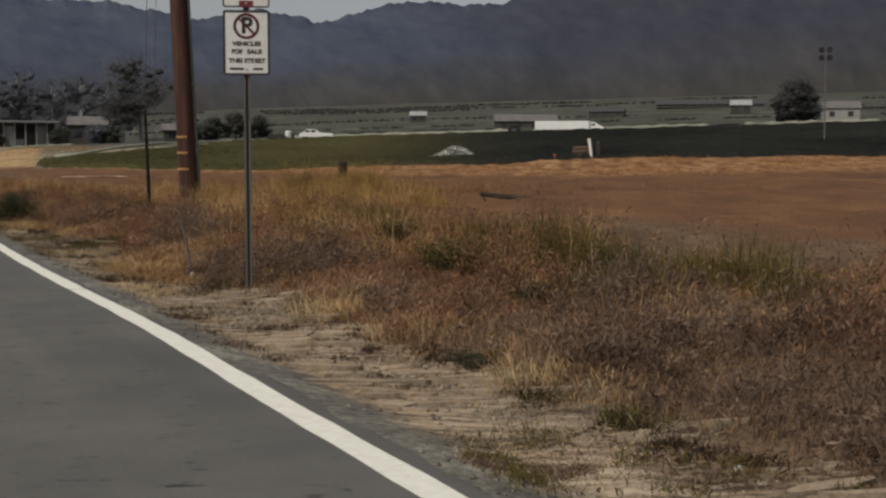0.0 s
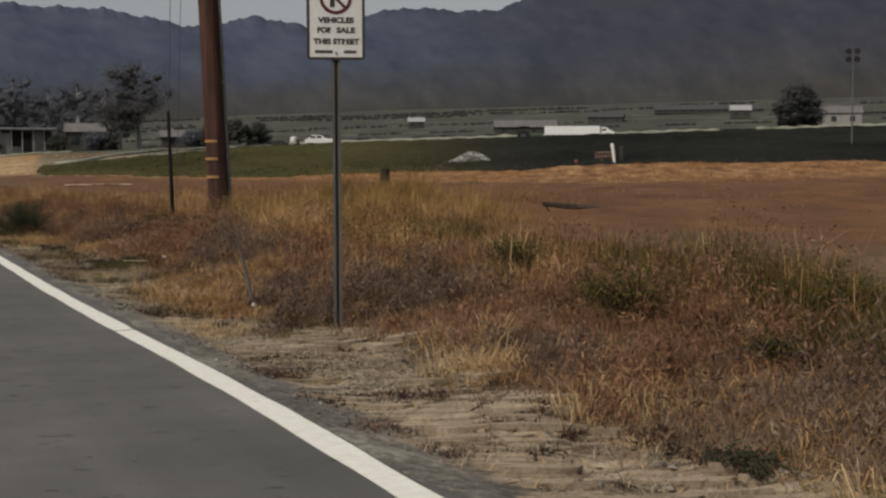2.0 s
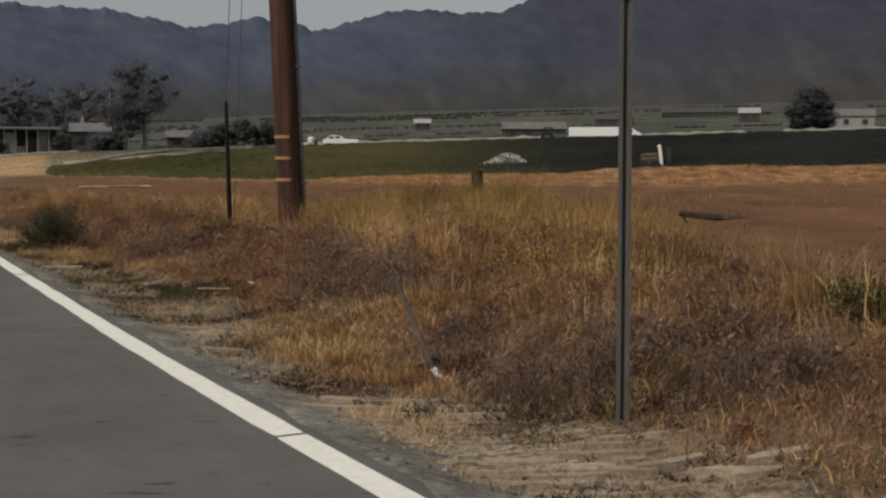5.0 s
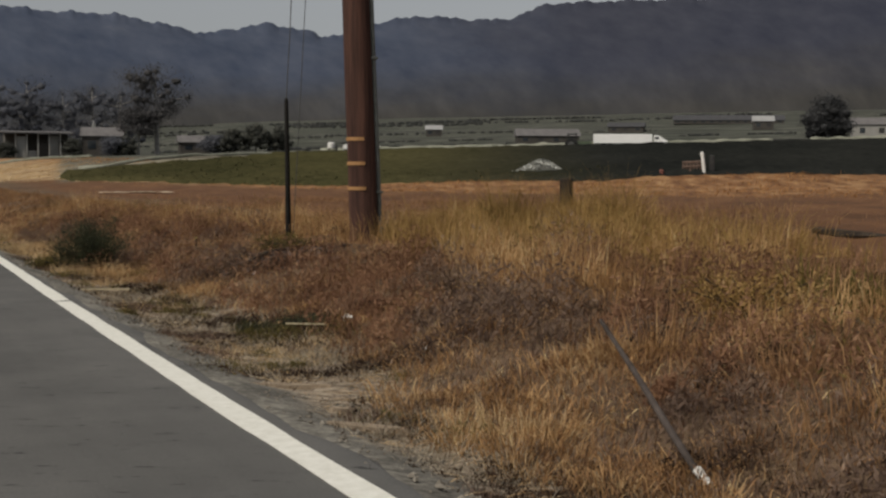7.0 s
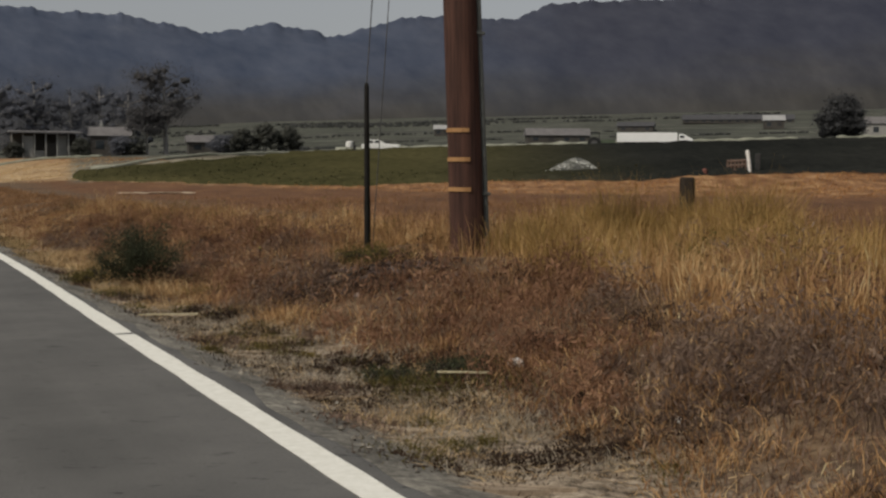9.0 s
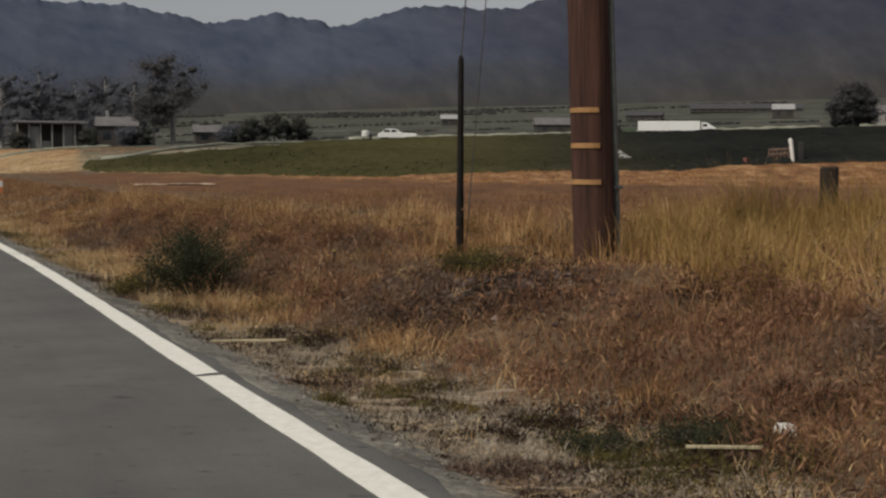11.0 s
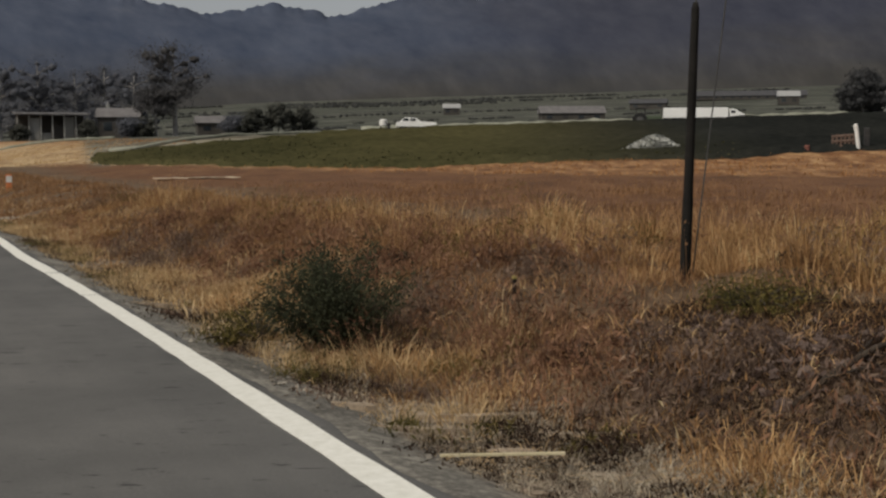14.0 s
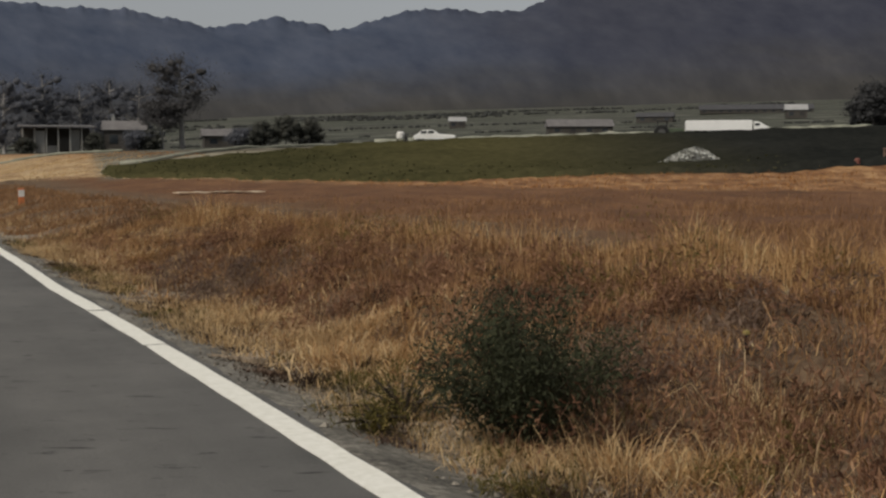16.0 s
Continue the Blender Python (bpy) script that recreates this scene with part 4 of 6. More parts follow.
def sow(rs, n, x0, x1, y0, y1, keep):
    x, y = rs.uniform(x0, x1, n), rs.uniform(y0, y1, n)
    k = rs.uniform(0, 1, n) < keep(x, y)
    x, y = x[k], y[k]
    return x, y


def rooted(x, y):
    return np.stack([x, y, land(x, y) - 0.01], 1)


def outer_edge(y):
    """How far from the road the rank growth reaches; past it lies the field."""
    return np.interp(y, [0, 6, 11, 14, 17, 21, 23.5, 27, 40], [4.9, 4.9, 5.2, 6.2, 7.6, 7.4, 5.6, 4.8, 4.2])


def depth_in(x, y):
    """0 at the bare shoulder, 1 at the field's edge."""
    b = bare_edge(y)
    return (x - b) / (outer_edge(y) - b)


VERGE = tagged(new("roadside_grass"), "dry straw grass and red-brown weeds along the road", "grass", kind="stuff")


def patch(name, mesh):
    o = new(name, mesh)
    o.parent = VERGE
    return o


def mounding(x, y):
    """Growth stands in mounds about half a pace across."""
    return np.clip(1.0 + 0.5 * wave(x, y, 0.75, 111) + 0.3 * wave(x, y, 0.34, 112), 0.45, 1.75)


def tufts(name, seed, n, keep, per, spread, high, wide, lean, material, x0=1.6, x1=8.0, y0=1.5, y1=34):
    """Tufts of blades that fan out from their roots."""
    r = np.random.RandomState(seed)
    cx, cy = sow(r, n, x0, x1, y0, y1, keep)
    k = len(cx)
    size = r.uniform(0.6, 1.25, k)
    i = np.repeat(np.arange(k), int(per * 0.8))
    N = len(i)
    off = r.normal(size=(N, 2)) * (spread * size[i])[:, None]
    x, y = cx[i] + off[:, 0], cy[i] + off[:, 1]
    bear = np.arctan2(off[:, 1], off[:, 0]) + r.normal(size=N) * 0.6
    h = r.uniform(high[0], high[1], N) * size[i] * mounding(cx, cy)[i]
    patch(name, blades(rooted(x, y), h, 1.35 * r.uniform(wide[0], wide[1], N), r.uniform(lean[0], lean[1], N), seed, material, name, 0.4, bear))


def brush(name, seed, n, keep, per, spread, high, leaf, material, x0=1.9, x1=8.0, y0=1.5, y1=34):
    """Low domes of dead twigs and small leaves."""
    r = np.random.RandomState(seed)
    cx, cy = sow(r, n, x0, x1, y0, y1, keep)
    k = len(cx)
    size = r.uniform(0.55, 1.3, k) * mounding(cx, cy)
    i = np.repeat(np.arange(k), per)
    N = len(i)
    q = r.normal(size=(N, 2))
    off = q * (spread * size[i])[:, None]
    dome = np.exp(-(q ** 2).sum(1) / 2.2)
    p = rooted(cx[i] + off[:, 0], cy[i] + off[:, 1])
    p[:, 2] += high * size[i] * dome * r.uniform(0.15, 1.05, N) ** 0.7 + 0.01
    patch(name, flecks(p, r.uniform(leaf[0], leaf[1], N), seed, material, name, 0.15, 0.11))
    tw = r.rand(N) < 0.4
    pt = p[tw].copy()
    pt[:, 2] -= 0.02
    patch(name + "_twigs", blades(pt, r.uniform(0.03, 0.09, tw.sum()), r.uniform(0.002, 0.004, tw.sum()), r.uniform(0.2, 2.2, tw.sum()), seed, material, name + "_twigs", 0.1))


def clip01(v):
    return np.clip(v, 0, 1)


rs = np.random.RandomState(21)
# a low cover of broken stems all over the verge
x, y = sow(rs, 62000, 1.7, 8.0, 1.5, 34, lambda x, y: smooth(-0.02, 0.1, depth_in(x, y)) * (1 - smooth(0.9, 1.1, depth_in(x, y))) * 0.9)
patch("thatch", blades(rooted(x, y), rs.uniform(0.02, 0.075, len(x)), rs.uniform(0.002, 0.005, len(x)), rs.uniform(0.3, 2.2, len(x)), 1, red_mat, "thatch", 0.1))
x, y = sow(rs, 150000, 1.7, 8.0, 1.5, 34, lambda x, y: smooth(-0.02, 0.08, depth_in(x, y)) * (1 - smooth(0.9, 1.1, depth_in(x, y))) * clip01(0.55 + 0.8 * wave(x, y, 1.3, 31)))
patch("pale_thatch", blades(rooted(x, y), rs.uniform(0.03, 0.10, len(x)), rs.uniform(0.003, 0.008, len(x)), rs.uniform(0.3, 2.0, len(x)), 2, straw_mat, "pale_thatch", 0.1))
# the verge grows in patches: straw by the shoulder, dead brush behind, tall straw at the back
STRAW = [(2.07, 19.8), (2.51, 19.42), (2.47, 22.07), (2.64, 16.38), (2.76, 15.72), (2.75, 15.33), (3.92, 13.82), (4.1, 12.6), (2.3,
         12.7), (3.8, 11.4), (3.55, 9.1), (2.14, 11.2), (2.35, 7), (2.15, 12.4), (2.2, 11), (4.2, 14.8), (2.75, 15.9), (6.2, 18.8), (2.6, 17.2), (2.08, 12.5),
         (2.06, 11.3), (2.4, 10.9), (2.5, 12), (2.7, 11.6), (2.6, 12.4), (2.9, 11.2), (4.7, 17.3), (4.8, 16.1), (2.5, 19.5), (2.3, 18.5), (2.5, 18.8), (2.5,
         22.1), (2.25, 19), (4.6, 22), (4.8, 21.9), (3.3, 10.7), (2.3, 19.3)]
GREY = [(2.91, 4.69), (3.06, 4.35), (3.04, 3.4), (3.27, 3.91), (2.96, 5.75), (3.19, 5.08), (2.99, 7.65), (3.48, 14.52), (2.93, 5.84), (3.0, 5.36), (3.08, 8.99), (3.35, 13.82), (3.0, 17.46), (3.42, 16.19), (3.11, 18.2), (3.27, 19.02), (3.1, 4.4), (3.4, 5.6), (3.8, 5.3), (2.95, 6.3), (3.2, 3.7), (3.3, 5.0), (3.6, 4.5), (3.0, 5.4), (3.0, 3.2), (2.9, 7.4), (3.1, 14.0), (3.2, 17.5), (3.4, 18.2), (3.0, 17.0), (3.0, 17.9), (2.7, 10.4), (3.1, 4.1), (2.9, 12.8), (3.0, 19.9), (3.2, 20.2), (2.8, 6.2)]
RED = [(2.95, 18.9), (2.75, 18.6), (3.17, 22.04), (3.46, 19.64), (3.54, 25.51), (3.73, 11.21), (3.6, 12.4), (2.85, 16.3), (2.75, 15.7), (3.05, 16.1), (4.7, 12.8), (5.0, 11.5), (4.4, 10.6), (4.9, 14.0), (5.4, 13.0), (2.97, 15.2), (2.94, 14.36), (3.22, 15.17), (2.88, 27.3), (2.74, 23.8), (3.31, 20.4), (4.0, 23.0), (3.2, 27.7), (3.7, 21.1), (2.75, 14.6), (2.7, 14.0), (2.85, 8.0), (3.5, 3.9), (3.45, 6.2), (3.5, 11.2), (3.06, 15.0), (2.9, 24.7), (2.75, 16.4), (3.0, 19.6), (3.2, 20.8), (3.25, 7.9), (4.0, 4.0)]


def spots(x, y, where, r):
    out = 0.0
    for px, py in where:
        out = np.maximum(out, np.exp(-((x - px) ** 2 / r ** 2 + (y - py) ** 2 / (1.6 * r) ** 2)))
    return out


def kind_of(x, y):
    """Above 0 straw grows, below it dead brush."""
    return 0.6 * wave(x, y, 1.55, 33) + 0.45 * wave(x, y, 0.62, 52) + 1.1 * spots(x, y, STRAW, 0.55) - 1.1 * spots(x, y, GREY, 0.5) - 1.6 * spots(x, y, RED, 0.55)


def grey_of(x, y):
    """Above 0 the brush is grey, below it red."""
    return 0.5 * wave(x, y, 2.4, 35) + spots(x, y, GREY, 0.6) - spots(x, y, RED, 0.6)


def clear(x, y):
    """Little grows in front of the pole and the guy's anchor."""
    return 1 - 0.9 * spots(x, y, [(4.15, 17.75), (3.9, 17.1), (3.95, 19.1)], 0.5) - 0.97 * spots(x, y, [(3.25, 17.35), (3.4, 17.9), (3.35, 18.4), (3.65, 18.2), (3.9, 18.6)], 0.4) - 0.8 * spots(x, y, [(3.27, 20.0), (3.2, 19.8)], 0.13)


def band(x, y, a, b, c, d):
    t, f = depth_in(x, y), (x - bare_edge(y)) / 2.7
    return smooth(a, b, f) * (1 - smooth(c, d, t if c >= 0.5 else f)) * clear(x, y)


tufts("shoulder_straw", 31, 3600, lambda x, y: band(x, y, -0.03, 0.09, 0.3, 0.5) * smooth(-0.35, 0.15, kind_of(x, y)), 80, 0.065, (0.02, 0.125), (0.002, 0.0035), (0.2, 1.8), straw_mat, 1.7, 4.2)
tufts("bleached_straw", 32, 2000, lambda x, y: band(x, y, 0.0, 0.1, 0.4, 0.6) * smooth(0.25, 0.6, kind_of(x, y)), 90, 0.075, (0.03, 0.125), (0.002, 0.0035), (0.15, 1.5), pale_mat, 1.7, 5)
brush("grey_brush", 41, 3100, lambda x, y: band(x, y, 0.03, 0.13, 0.5, 0.75) * smooth(0.1, -0.35, kind_of(x, y)) * smooth(-0.1, 0.2, grey_of(x, y)), 230, 0.12, 0.27, (0.012, 0.05), grey_mat)
brush("red_brush", 42, 2700, lambda x, y: (1 - 0.55 * smooth(20.5, 24, y)) * band(x, y, 0.02, 0.13, 0.8, 1.02) * clip01(smooth(0.05, -0.4, kind_of(x, y)) + 0.6 * smooth(9, 5, y) * smooth(2.9, 3.6, x)) * smooth(0.2, -0.1, grey_of(x, y)), 185, 0.12, 0.27, (0.012, 0.05), red_mat)
brush("olive_brush", 43, 420, lambda x, y: band(x, y, 0.4, 0.6, 0.85, 1.0) * smooth(0.2, 0.6, wave(x, y, 3.1, 38)), 200, 0.15, 0.26, (0.012, 0.045), olive_mat)
brush("green_low_weeds", 44, 900, lambda x, y: smooth(1.66, 1.78, x) * (1 - smooth(0.12, 0.25, depth_in(x, y))) * clip01(-0.2 + 0.9 * wave(x, y, 1.5, 45) + 0.2 * smooth(12, 14, y) * (1 - smooth(16, 18, y))), 130, 0.08, 0.05, (0.012, 0.03), olive_mat, 1.65, 3.2)
brush("shoulder_debris", 45, 900, lambda x, y: smooth(1.66, 1.85, x) * (1 - smooth(0.1, 0.2, depth_in(x, y))) * smooth(0.1, 0.6, wave(0.3 * x, y, 0.8, 47)), 110, 0.07, 0.025, (0.012, 0.05), grey_mat, 1.65, 3.2)
tufts("low_tan_grass", 55, 5200, lambda x, y: band(x, y, 0.02, 0.14, 0.8, 1.0) * clip01(0.55 + 0.5 * wave(x, y, 1.1, 95)) * (1 - 0.6 * smooth(0.3, 0.8, kind_of(x, y))), 37, 0.075, (0.02, 0.10), (0.002, 0.0045), (0.3, 1.8), tan_mat)
tufts("tall_straw", 51, 5600, lambda x, y: band(x, y, 0.3, 0.55, 0.88, 1.05) * clip01(smooth(-0.2, 0.4, kind_of(x, y)) + 0.5 * smooth(14, 16, y) * smooth(3.6, 4.6, x) - 0.4 * smooth(23, 26, y)), 60, 0.08, (0.07, 0.27), (0.002, 0.005), (0.05, 0.9), straw_mat)
tufts("tan_grass", 52, 3100, lambda x, y: band(x, y, 0.25, 0.45, 0.95, 1.2) * smooth(0.35, -0.15, kind_of(x, y)), 49, 0.09, (0.05, 0.19), (0.002, 0.005), (0.1, 1.1), tan_mat)
YELLOW = [(6.3, 15.5), (5.7, 15.8), (5.4, 18.0), (5.0, 16.8), (6.5, 20.0), (6.9, 17.6), (6.2, 17.4), (7.2, 18.4)]
tufts("yellow_grass", 53, 1700, lambda x, y: 0.9 * smooth(0.15, 0.6, spots(x, y, YELLOW, 0.75)), 60, 0.09, (0.10, 0.34), (0.002, 0.005), (0.05, 0.8), yellow_mat, 3.6, 8.4, 11, 22)
tufts("post_grass", 54, 420, lambda x, y: smooth(0.2, 0.6, spots(x, y, [(6.75, 18.55), (6.3, 18.15), (6.5, 18.9), (6.95, 18.3)], 0.4)), 60, 0.08, (0.2, 0.46), (0.002, 0.005), (0.05, 0.6), yellow_mat, 5.4, 8, 16.5, 20)
# low dark flecks stand in for the shade between clumps
brush("undergrowth_and_shade", 46, 1000, lambda x, y: band(x, y, 0.05, 0.18, 0.85, 1.0) * smooth(0.0, 0.5, wave(x, y, 0.9, 71) - 0.4 * kind_of(x, y)), 120, 0.10, 0.12, (0.012, 0.045), dark_mat)
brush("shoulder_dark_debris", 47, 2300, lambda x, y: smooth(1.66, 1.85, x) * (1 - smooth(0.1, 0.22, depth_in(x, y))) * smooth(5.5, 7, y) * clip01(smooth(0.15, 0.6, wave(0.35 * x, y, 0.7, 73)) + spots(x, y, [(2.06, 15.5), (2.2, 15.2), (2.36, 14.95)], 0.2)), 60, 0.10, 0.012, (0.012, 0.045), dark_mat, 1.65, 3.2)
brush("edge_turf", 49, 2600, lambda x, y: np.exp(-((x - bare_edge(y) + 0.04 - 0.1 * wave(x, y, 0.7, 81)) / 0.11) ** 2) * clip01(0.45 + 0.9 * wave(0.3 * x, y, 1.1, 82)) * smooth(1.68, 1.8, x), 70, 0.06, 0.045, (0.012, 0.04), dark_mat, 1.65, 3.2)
brush("edge_weeds", 50, 900, lambda x, y: np.exp(-((x - bare_edge(y) + 0.0 - 0.1 * wave(x, y, 0.7, 81)) / 0.12) ** 2) * clip01(0.2 + 0.9 * wave(0.3 * x, y, 0.8, 83)) * smooth(1.68, 1.8, x), 70, 0.06, 0.05, (0.012, 0.035), olive_mat, 1.65, 3.2)
brush("shoulder_green", 48, 420, lambda x, y: smooth(1.7, 1.85, x) * spots(x, y, [(2.15, 15.7), (2.5, 14.6), (2.0, 16.6), (1.75, 19.7), (1.95, 20.1)], 0.3), 130, 0.06, 0.045, (0.012, 0.03), olive_mat, 1.65, 3.2)
tufts("field_edge_weeds", 63, 1500, lambda x, y: smooth(0.25, 0.7, spots(x, y, [(4.17, 7.2), (3.65, 5.6), (4.28, 5.5), (4.5, 6.4), (4.4, 8.2), (4.0, 6.5), (4.7, 9.4), (4.6, 11.8)], 0.32)), 40, 0.07, (0.08, 0.26), (0.003, 0.005), (0.02, 0.45), olive_mat, 3.2, 5.6, 4.5, 13)
# close fine cover on the side of the bank nearest to the road
def near_bank(x, y):
    f = x - bare_edge(y)
    return smooth(0.02, 0.3, f) * (1 - smooth(1.0, 1.7, f)) * (1 - smooth(19, 22, y)) * clip01(1.15 * clear(x, y) - 0.1)


for nm, sd, mat, side, grey in (("fine_tan_stems", 64, tan_mat, 1, 0), ("fine_red_stems", 65, red_mat, -1, -1), ("fine_grey_stems", 69, grey_mat, -1, 1)):
    x, y = sow(rs, 80000, 2.0, 4.4, 2.0, 22, lambda x, y: near_bank(x, y) * (0.12 + 0.88 * smooth(-0.35, 0.35, side * kind_of(x, y) + 0.2 * wave(x, y, 0.5, sd))) * (smooth(-0.2, 0.2, grey * grey_of(x, y)) if grey else 1))
    patch(nm, blades(rooted(x, y), rs.uniform(0.03, 0.085, len(x)), rs.uniform(0.0035, 0.007, len(x)), rs.uniform(0.1, 1.1, len(x)), sd, mat, nm, 0.2))
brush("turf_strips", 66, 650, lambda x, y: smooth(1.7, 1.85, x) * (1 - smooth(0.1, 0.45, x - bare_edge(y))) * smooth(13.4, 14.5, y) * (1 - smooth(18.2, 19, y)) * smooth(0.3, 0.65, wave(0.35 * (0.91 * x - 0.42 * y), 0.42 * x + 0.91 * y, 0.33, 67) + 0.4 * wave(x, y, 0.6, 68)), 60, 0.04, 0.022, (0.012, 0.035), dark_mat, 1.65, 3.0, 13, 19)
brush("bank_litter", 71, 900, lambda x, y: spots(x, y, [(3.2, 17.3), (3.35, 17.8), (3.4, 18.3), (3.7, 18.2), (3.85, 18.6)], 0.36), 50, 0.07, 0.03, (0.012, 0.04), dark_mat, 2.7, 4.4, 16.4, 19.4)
brush("shoulder_litter", 72, 4000, lambda x, y: smooth(1.72, 1.85, x) * (1 - smooth(0.0, 0.35, x - bare_edge(y))) * (0.3 + 0.7 * smooth(9.3, 10.5, y)) * (1 - smooth(20, 22, y)) * clip01(0.4 + 0.8 * wave(0.5 * x, y, 0.6, 88)), 30, 0.06, 0.014, (0.010, 0.03), dusty_mat, 1.7, 2.9, 2.5, 22)
brush("shoulder_dark_litter", 73, 1900, lambda x, y: smooth(1.72, 1.85, x) * (1 - smooth(0.0, 0.35, x - bare_edge(y))) * (0.45 + 0.55 * smooth(9.3, 10.5, y)) * (1 - smooth(18, 20, y)) * clip01(-0.1 + 0.9 * wave(0.5 * x, y, 0.45, 89)), 26, 0.045, 0.012, (0.010, 0.03), dark_mat, 1.7, 2.9, 2.5, 20)
brush("ditch_brush", 74, 320, lambda x, y: spots(x, y, [(3.2, 3.6), (3.3, 4.1), (3.1, 3.2), (3.5, 3.9), (3.05, 4.6), (2.95, 5.0)], 0.3), 90, 0.1, 0.16, (0.012, 0.05), grey_mat, 2.6, 4.0, 2.5, 6)
# small pale clumps at the edge of the dirt, green and dark weeds along the far shoulder
tufts("edge_clumps", 57, 1500, lambda x, y: smooth(0.3, 0.7, spots(x, y, [(2.58, 7.06), (2.65, 5.77), (2.5, 5.8), (2.77, 7.37), (2.62, 4.4), (2.85, 7.5), (1.98, 9.4), (2.1, 20.9), (2.2, 22.6), (2.3, 24.5), (2.0, 18.3), (2.34, 21.7), (2.44, 22.4), (2.04, 19.85), (2.5, 19.5), (2.11, 19.5), (2.64, 19.2), (2.9, 19.6), (1.9, 19.6)], 0.2)), 70, 0.06, (0.04, 0.15), (0.002, 0.0035), (0.2, 1.4), pale_mat, 1.7, 3.2)
brush("far_edge_weeds", 58, 800, lambda x, y: smooth(1.68, 1.8, x) * (1 - smooth(2.15, 2.5, x)) * smooth(17.5, 19, y) * clip01(-0.25 + 0.9 * wave(x, y, 0.9, 85)), 80, 0.07, 0.07, (0.012, 0.04), olive_mat, 1.65, 2.7, 17, 34)
tufts("far_edge_straw", 59, 1500, lambda x, y: smooth(1.7, 1.85, x) * (1 - smooth(2.2, 2.7, x)) * smooth(19.5, 21, y) * clip01(0.3 + 0.9 * wave(x, y, 1.2, 86)), 75, 0.07, (0.03, 0.12), (0.002, 0.0035), (0.2, 1.5), pale_mat, 1.65, 2.8, 19, 34)
tufts("shoulder_stubs", 70, 1500, lambda x, y: smooth(1.8, 1.95, x) * (1 - smooth(0.0, 0.3, x - bare_edge(y))) * smooth(12, 13.5, y) * (1 - smooth(19, 21, y)) * clip01(0.35 + 0.8 * wave(x, y, 0.8, 87)), 26, 0.05, (0.015, 0.06), (0.002, 0.004), (0.3, 2.2), pale_mat, 1.75, 3.0, 12, 21)
# single stalks with seed heads
x, y = sow(rs, 2200, 2.4, 7.5, 1.5, 32, lambda x, y: smooth(0.25, 0.5, depth_in(x, y)) * (1 - smooth(0.8, 1.0, depth_in(x, y))) * clip01(0.25 + 0.8 * wave(x, y, 1.9, 18)))
hgt = rs.uniform(0.18, 0.40, len(x))
patch("stalks", blades(rooted(x, y), hgt, rs.uniform(0.004, 0.006, len(x)), rs.uniform(0.02, 0.2, len(x)), 9, straw_mat, "stalks"))
p = rooted(x, y)
i = np.repeat(np.arange(len(x)), 5)
p = p[i] + rs.normal(size=(len(i), 3)) * [0.012, 0.012, 0.03]
p[:, 2] += hgt[i] * 0.92
patch("seed_heads", flecks(p, rs.uniform(0.012, 0.03, len(p)), 19, tan_mat, "seed_heads", 0.1))
# flattened stems, twigs and clods on the shoulder
x, y = sow(rs, 20000, 1.62, 3.0, 1.5, 32, lambda x, y: smooth(1.62, 1.9, x) * (1 - smooth(0.1, 0.2, depth_in(x, y))) * clip01(0.2 + 0.7 * wave(0.4 * x, y, 1.2, 20)))
p = rooted(x, y)
p[:, 2] += 0.014
patch("flat_straw", blades(p, rs.uniform(0.010, 0.022, len(x)), rs.uniform(0.002, 0.005, len(x)), rs.uniform(1.5, 5, len(x)), 10, pale_mat, "flat_straw", 0.0))
x, y = sow(rs, 16000, 1.62, 3.0, 1.5, 32, lambda x, y: smooth(1.62, 1.9, x) * (1 - smooth(0.1, 0.2, depth_in(x, y))) * clip01(0.15 + 0.8 * wave(0.3 * x, y, 0.9, 24)))
p = rooted(x, y)
p[:, 2] += 0.010
patch("flat_twigs", blades(p, rs.uniform(0.012, 0.03, len(x)), rs.uniform(0.002, 0.005, len(x)), rs.uniform(1.5, 5, len(x)), 11, grey_mat, "flat_twigs", 0.0))

across_ = math.atan2(-0.42, 0.91)
# dark twigs laid in lines stand for the shade in ruts and cracks
for nm, sd, cnt, mat in (("rut_shade_twigs", 61, 5200, dark_mat), ("rut_stems", 62, 3600, pale_mat)):
    x, y = sow(rs, cnt * 3, 1.66, 2.8, 2, 18, lambda x, y: smooth(1.66, 1.85, x) * (1 - smooth(0.05, 0.2, depth_in(x, y))) * clip01(1.3 * wave(0.25 * (0.91 * x - 0.42 * y), 0.42 * x + 0.91 * y, 0.42, sd)))
    p = rooted(x, y)
    p[:, 2] += 0.016
    patch(nm, blades(p, rs.uniform(0.008, 0.016, len(x)), rs.uniform(0.003, 0.007, len(x)), rs.uniform(3, 9, len(x)), sd, mat, nm, 0.0, across_ + rs.normal(size=len(x)) * 0.2 + np.where(rs.rand(len(x)) < 0.5, 3.1416, 0)))

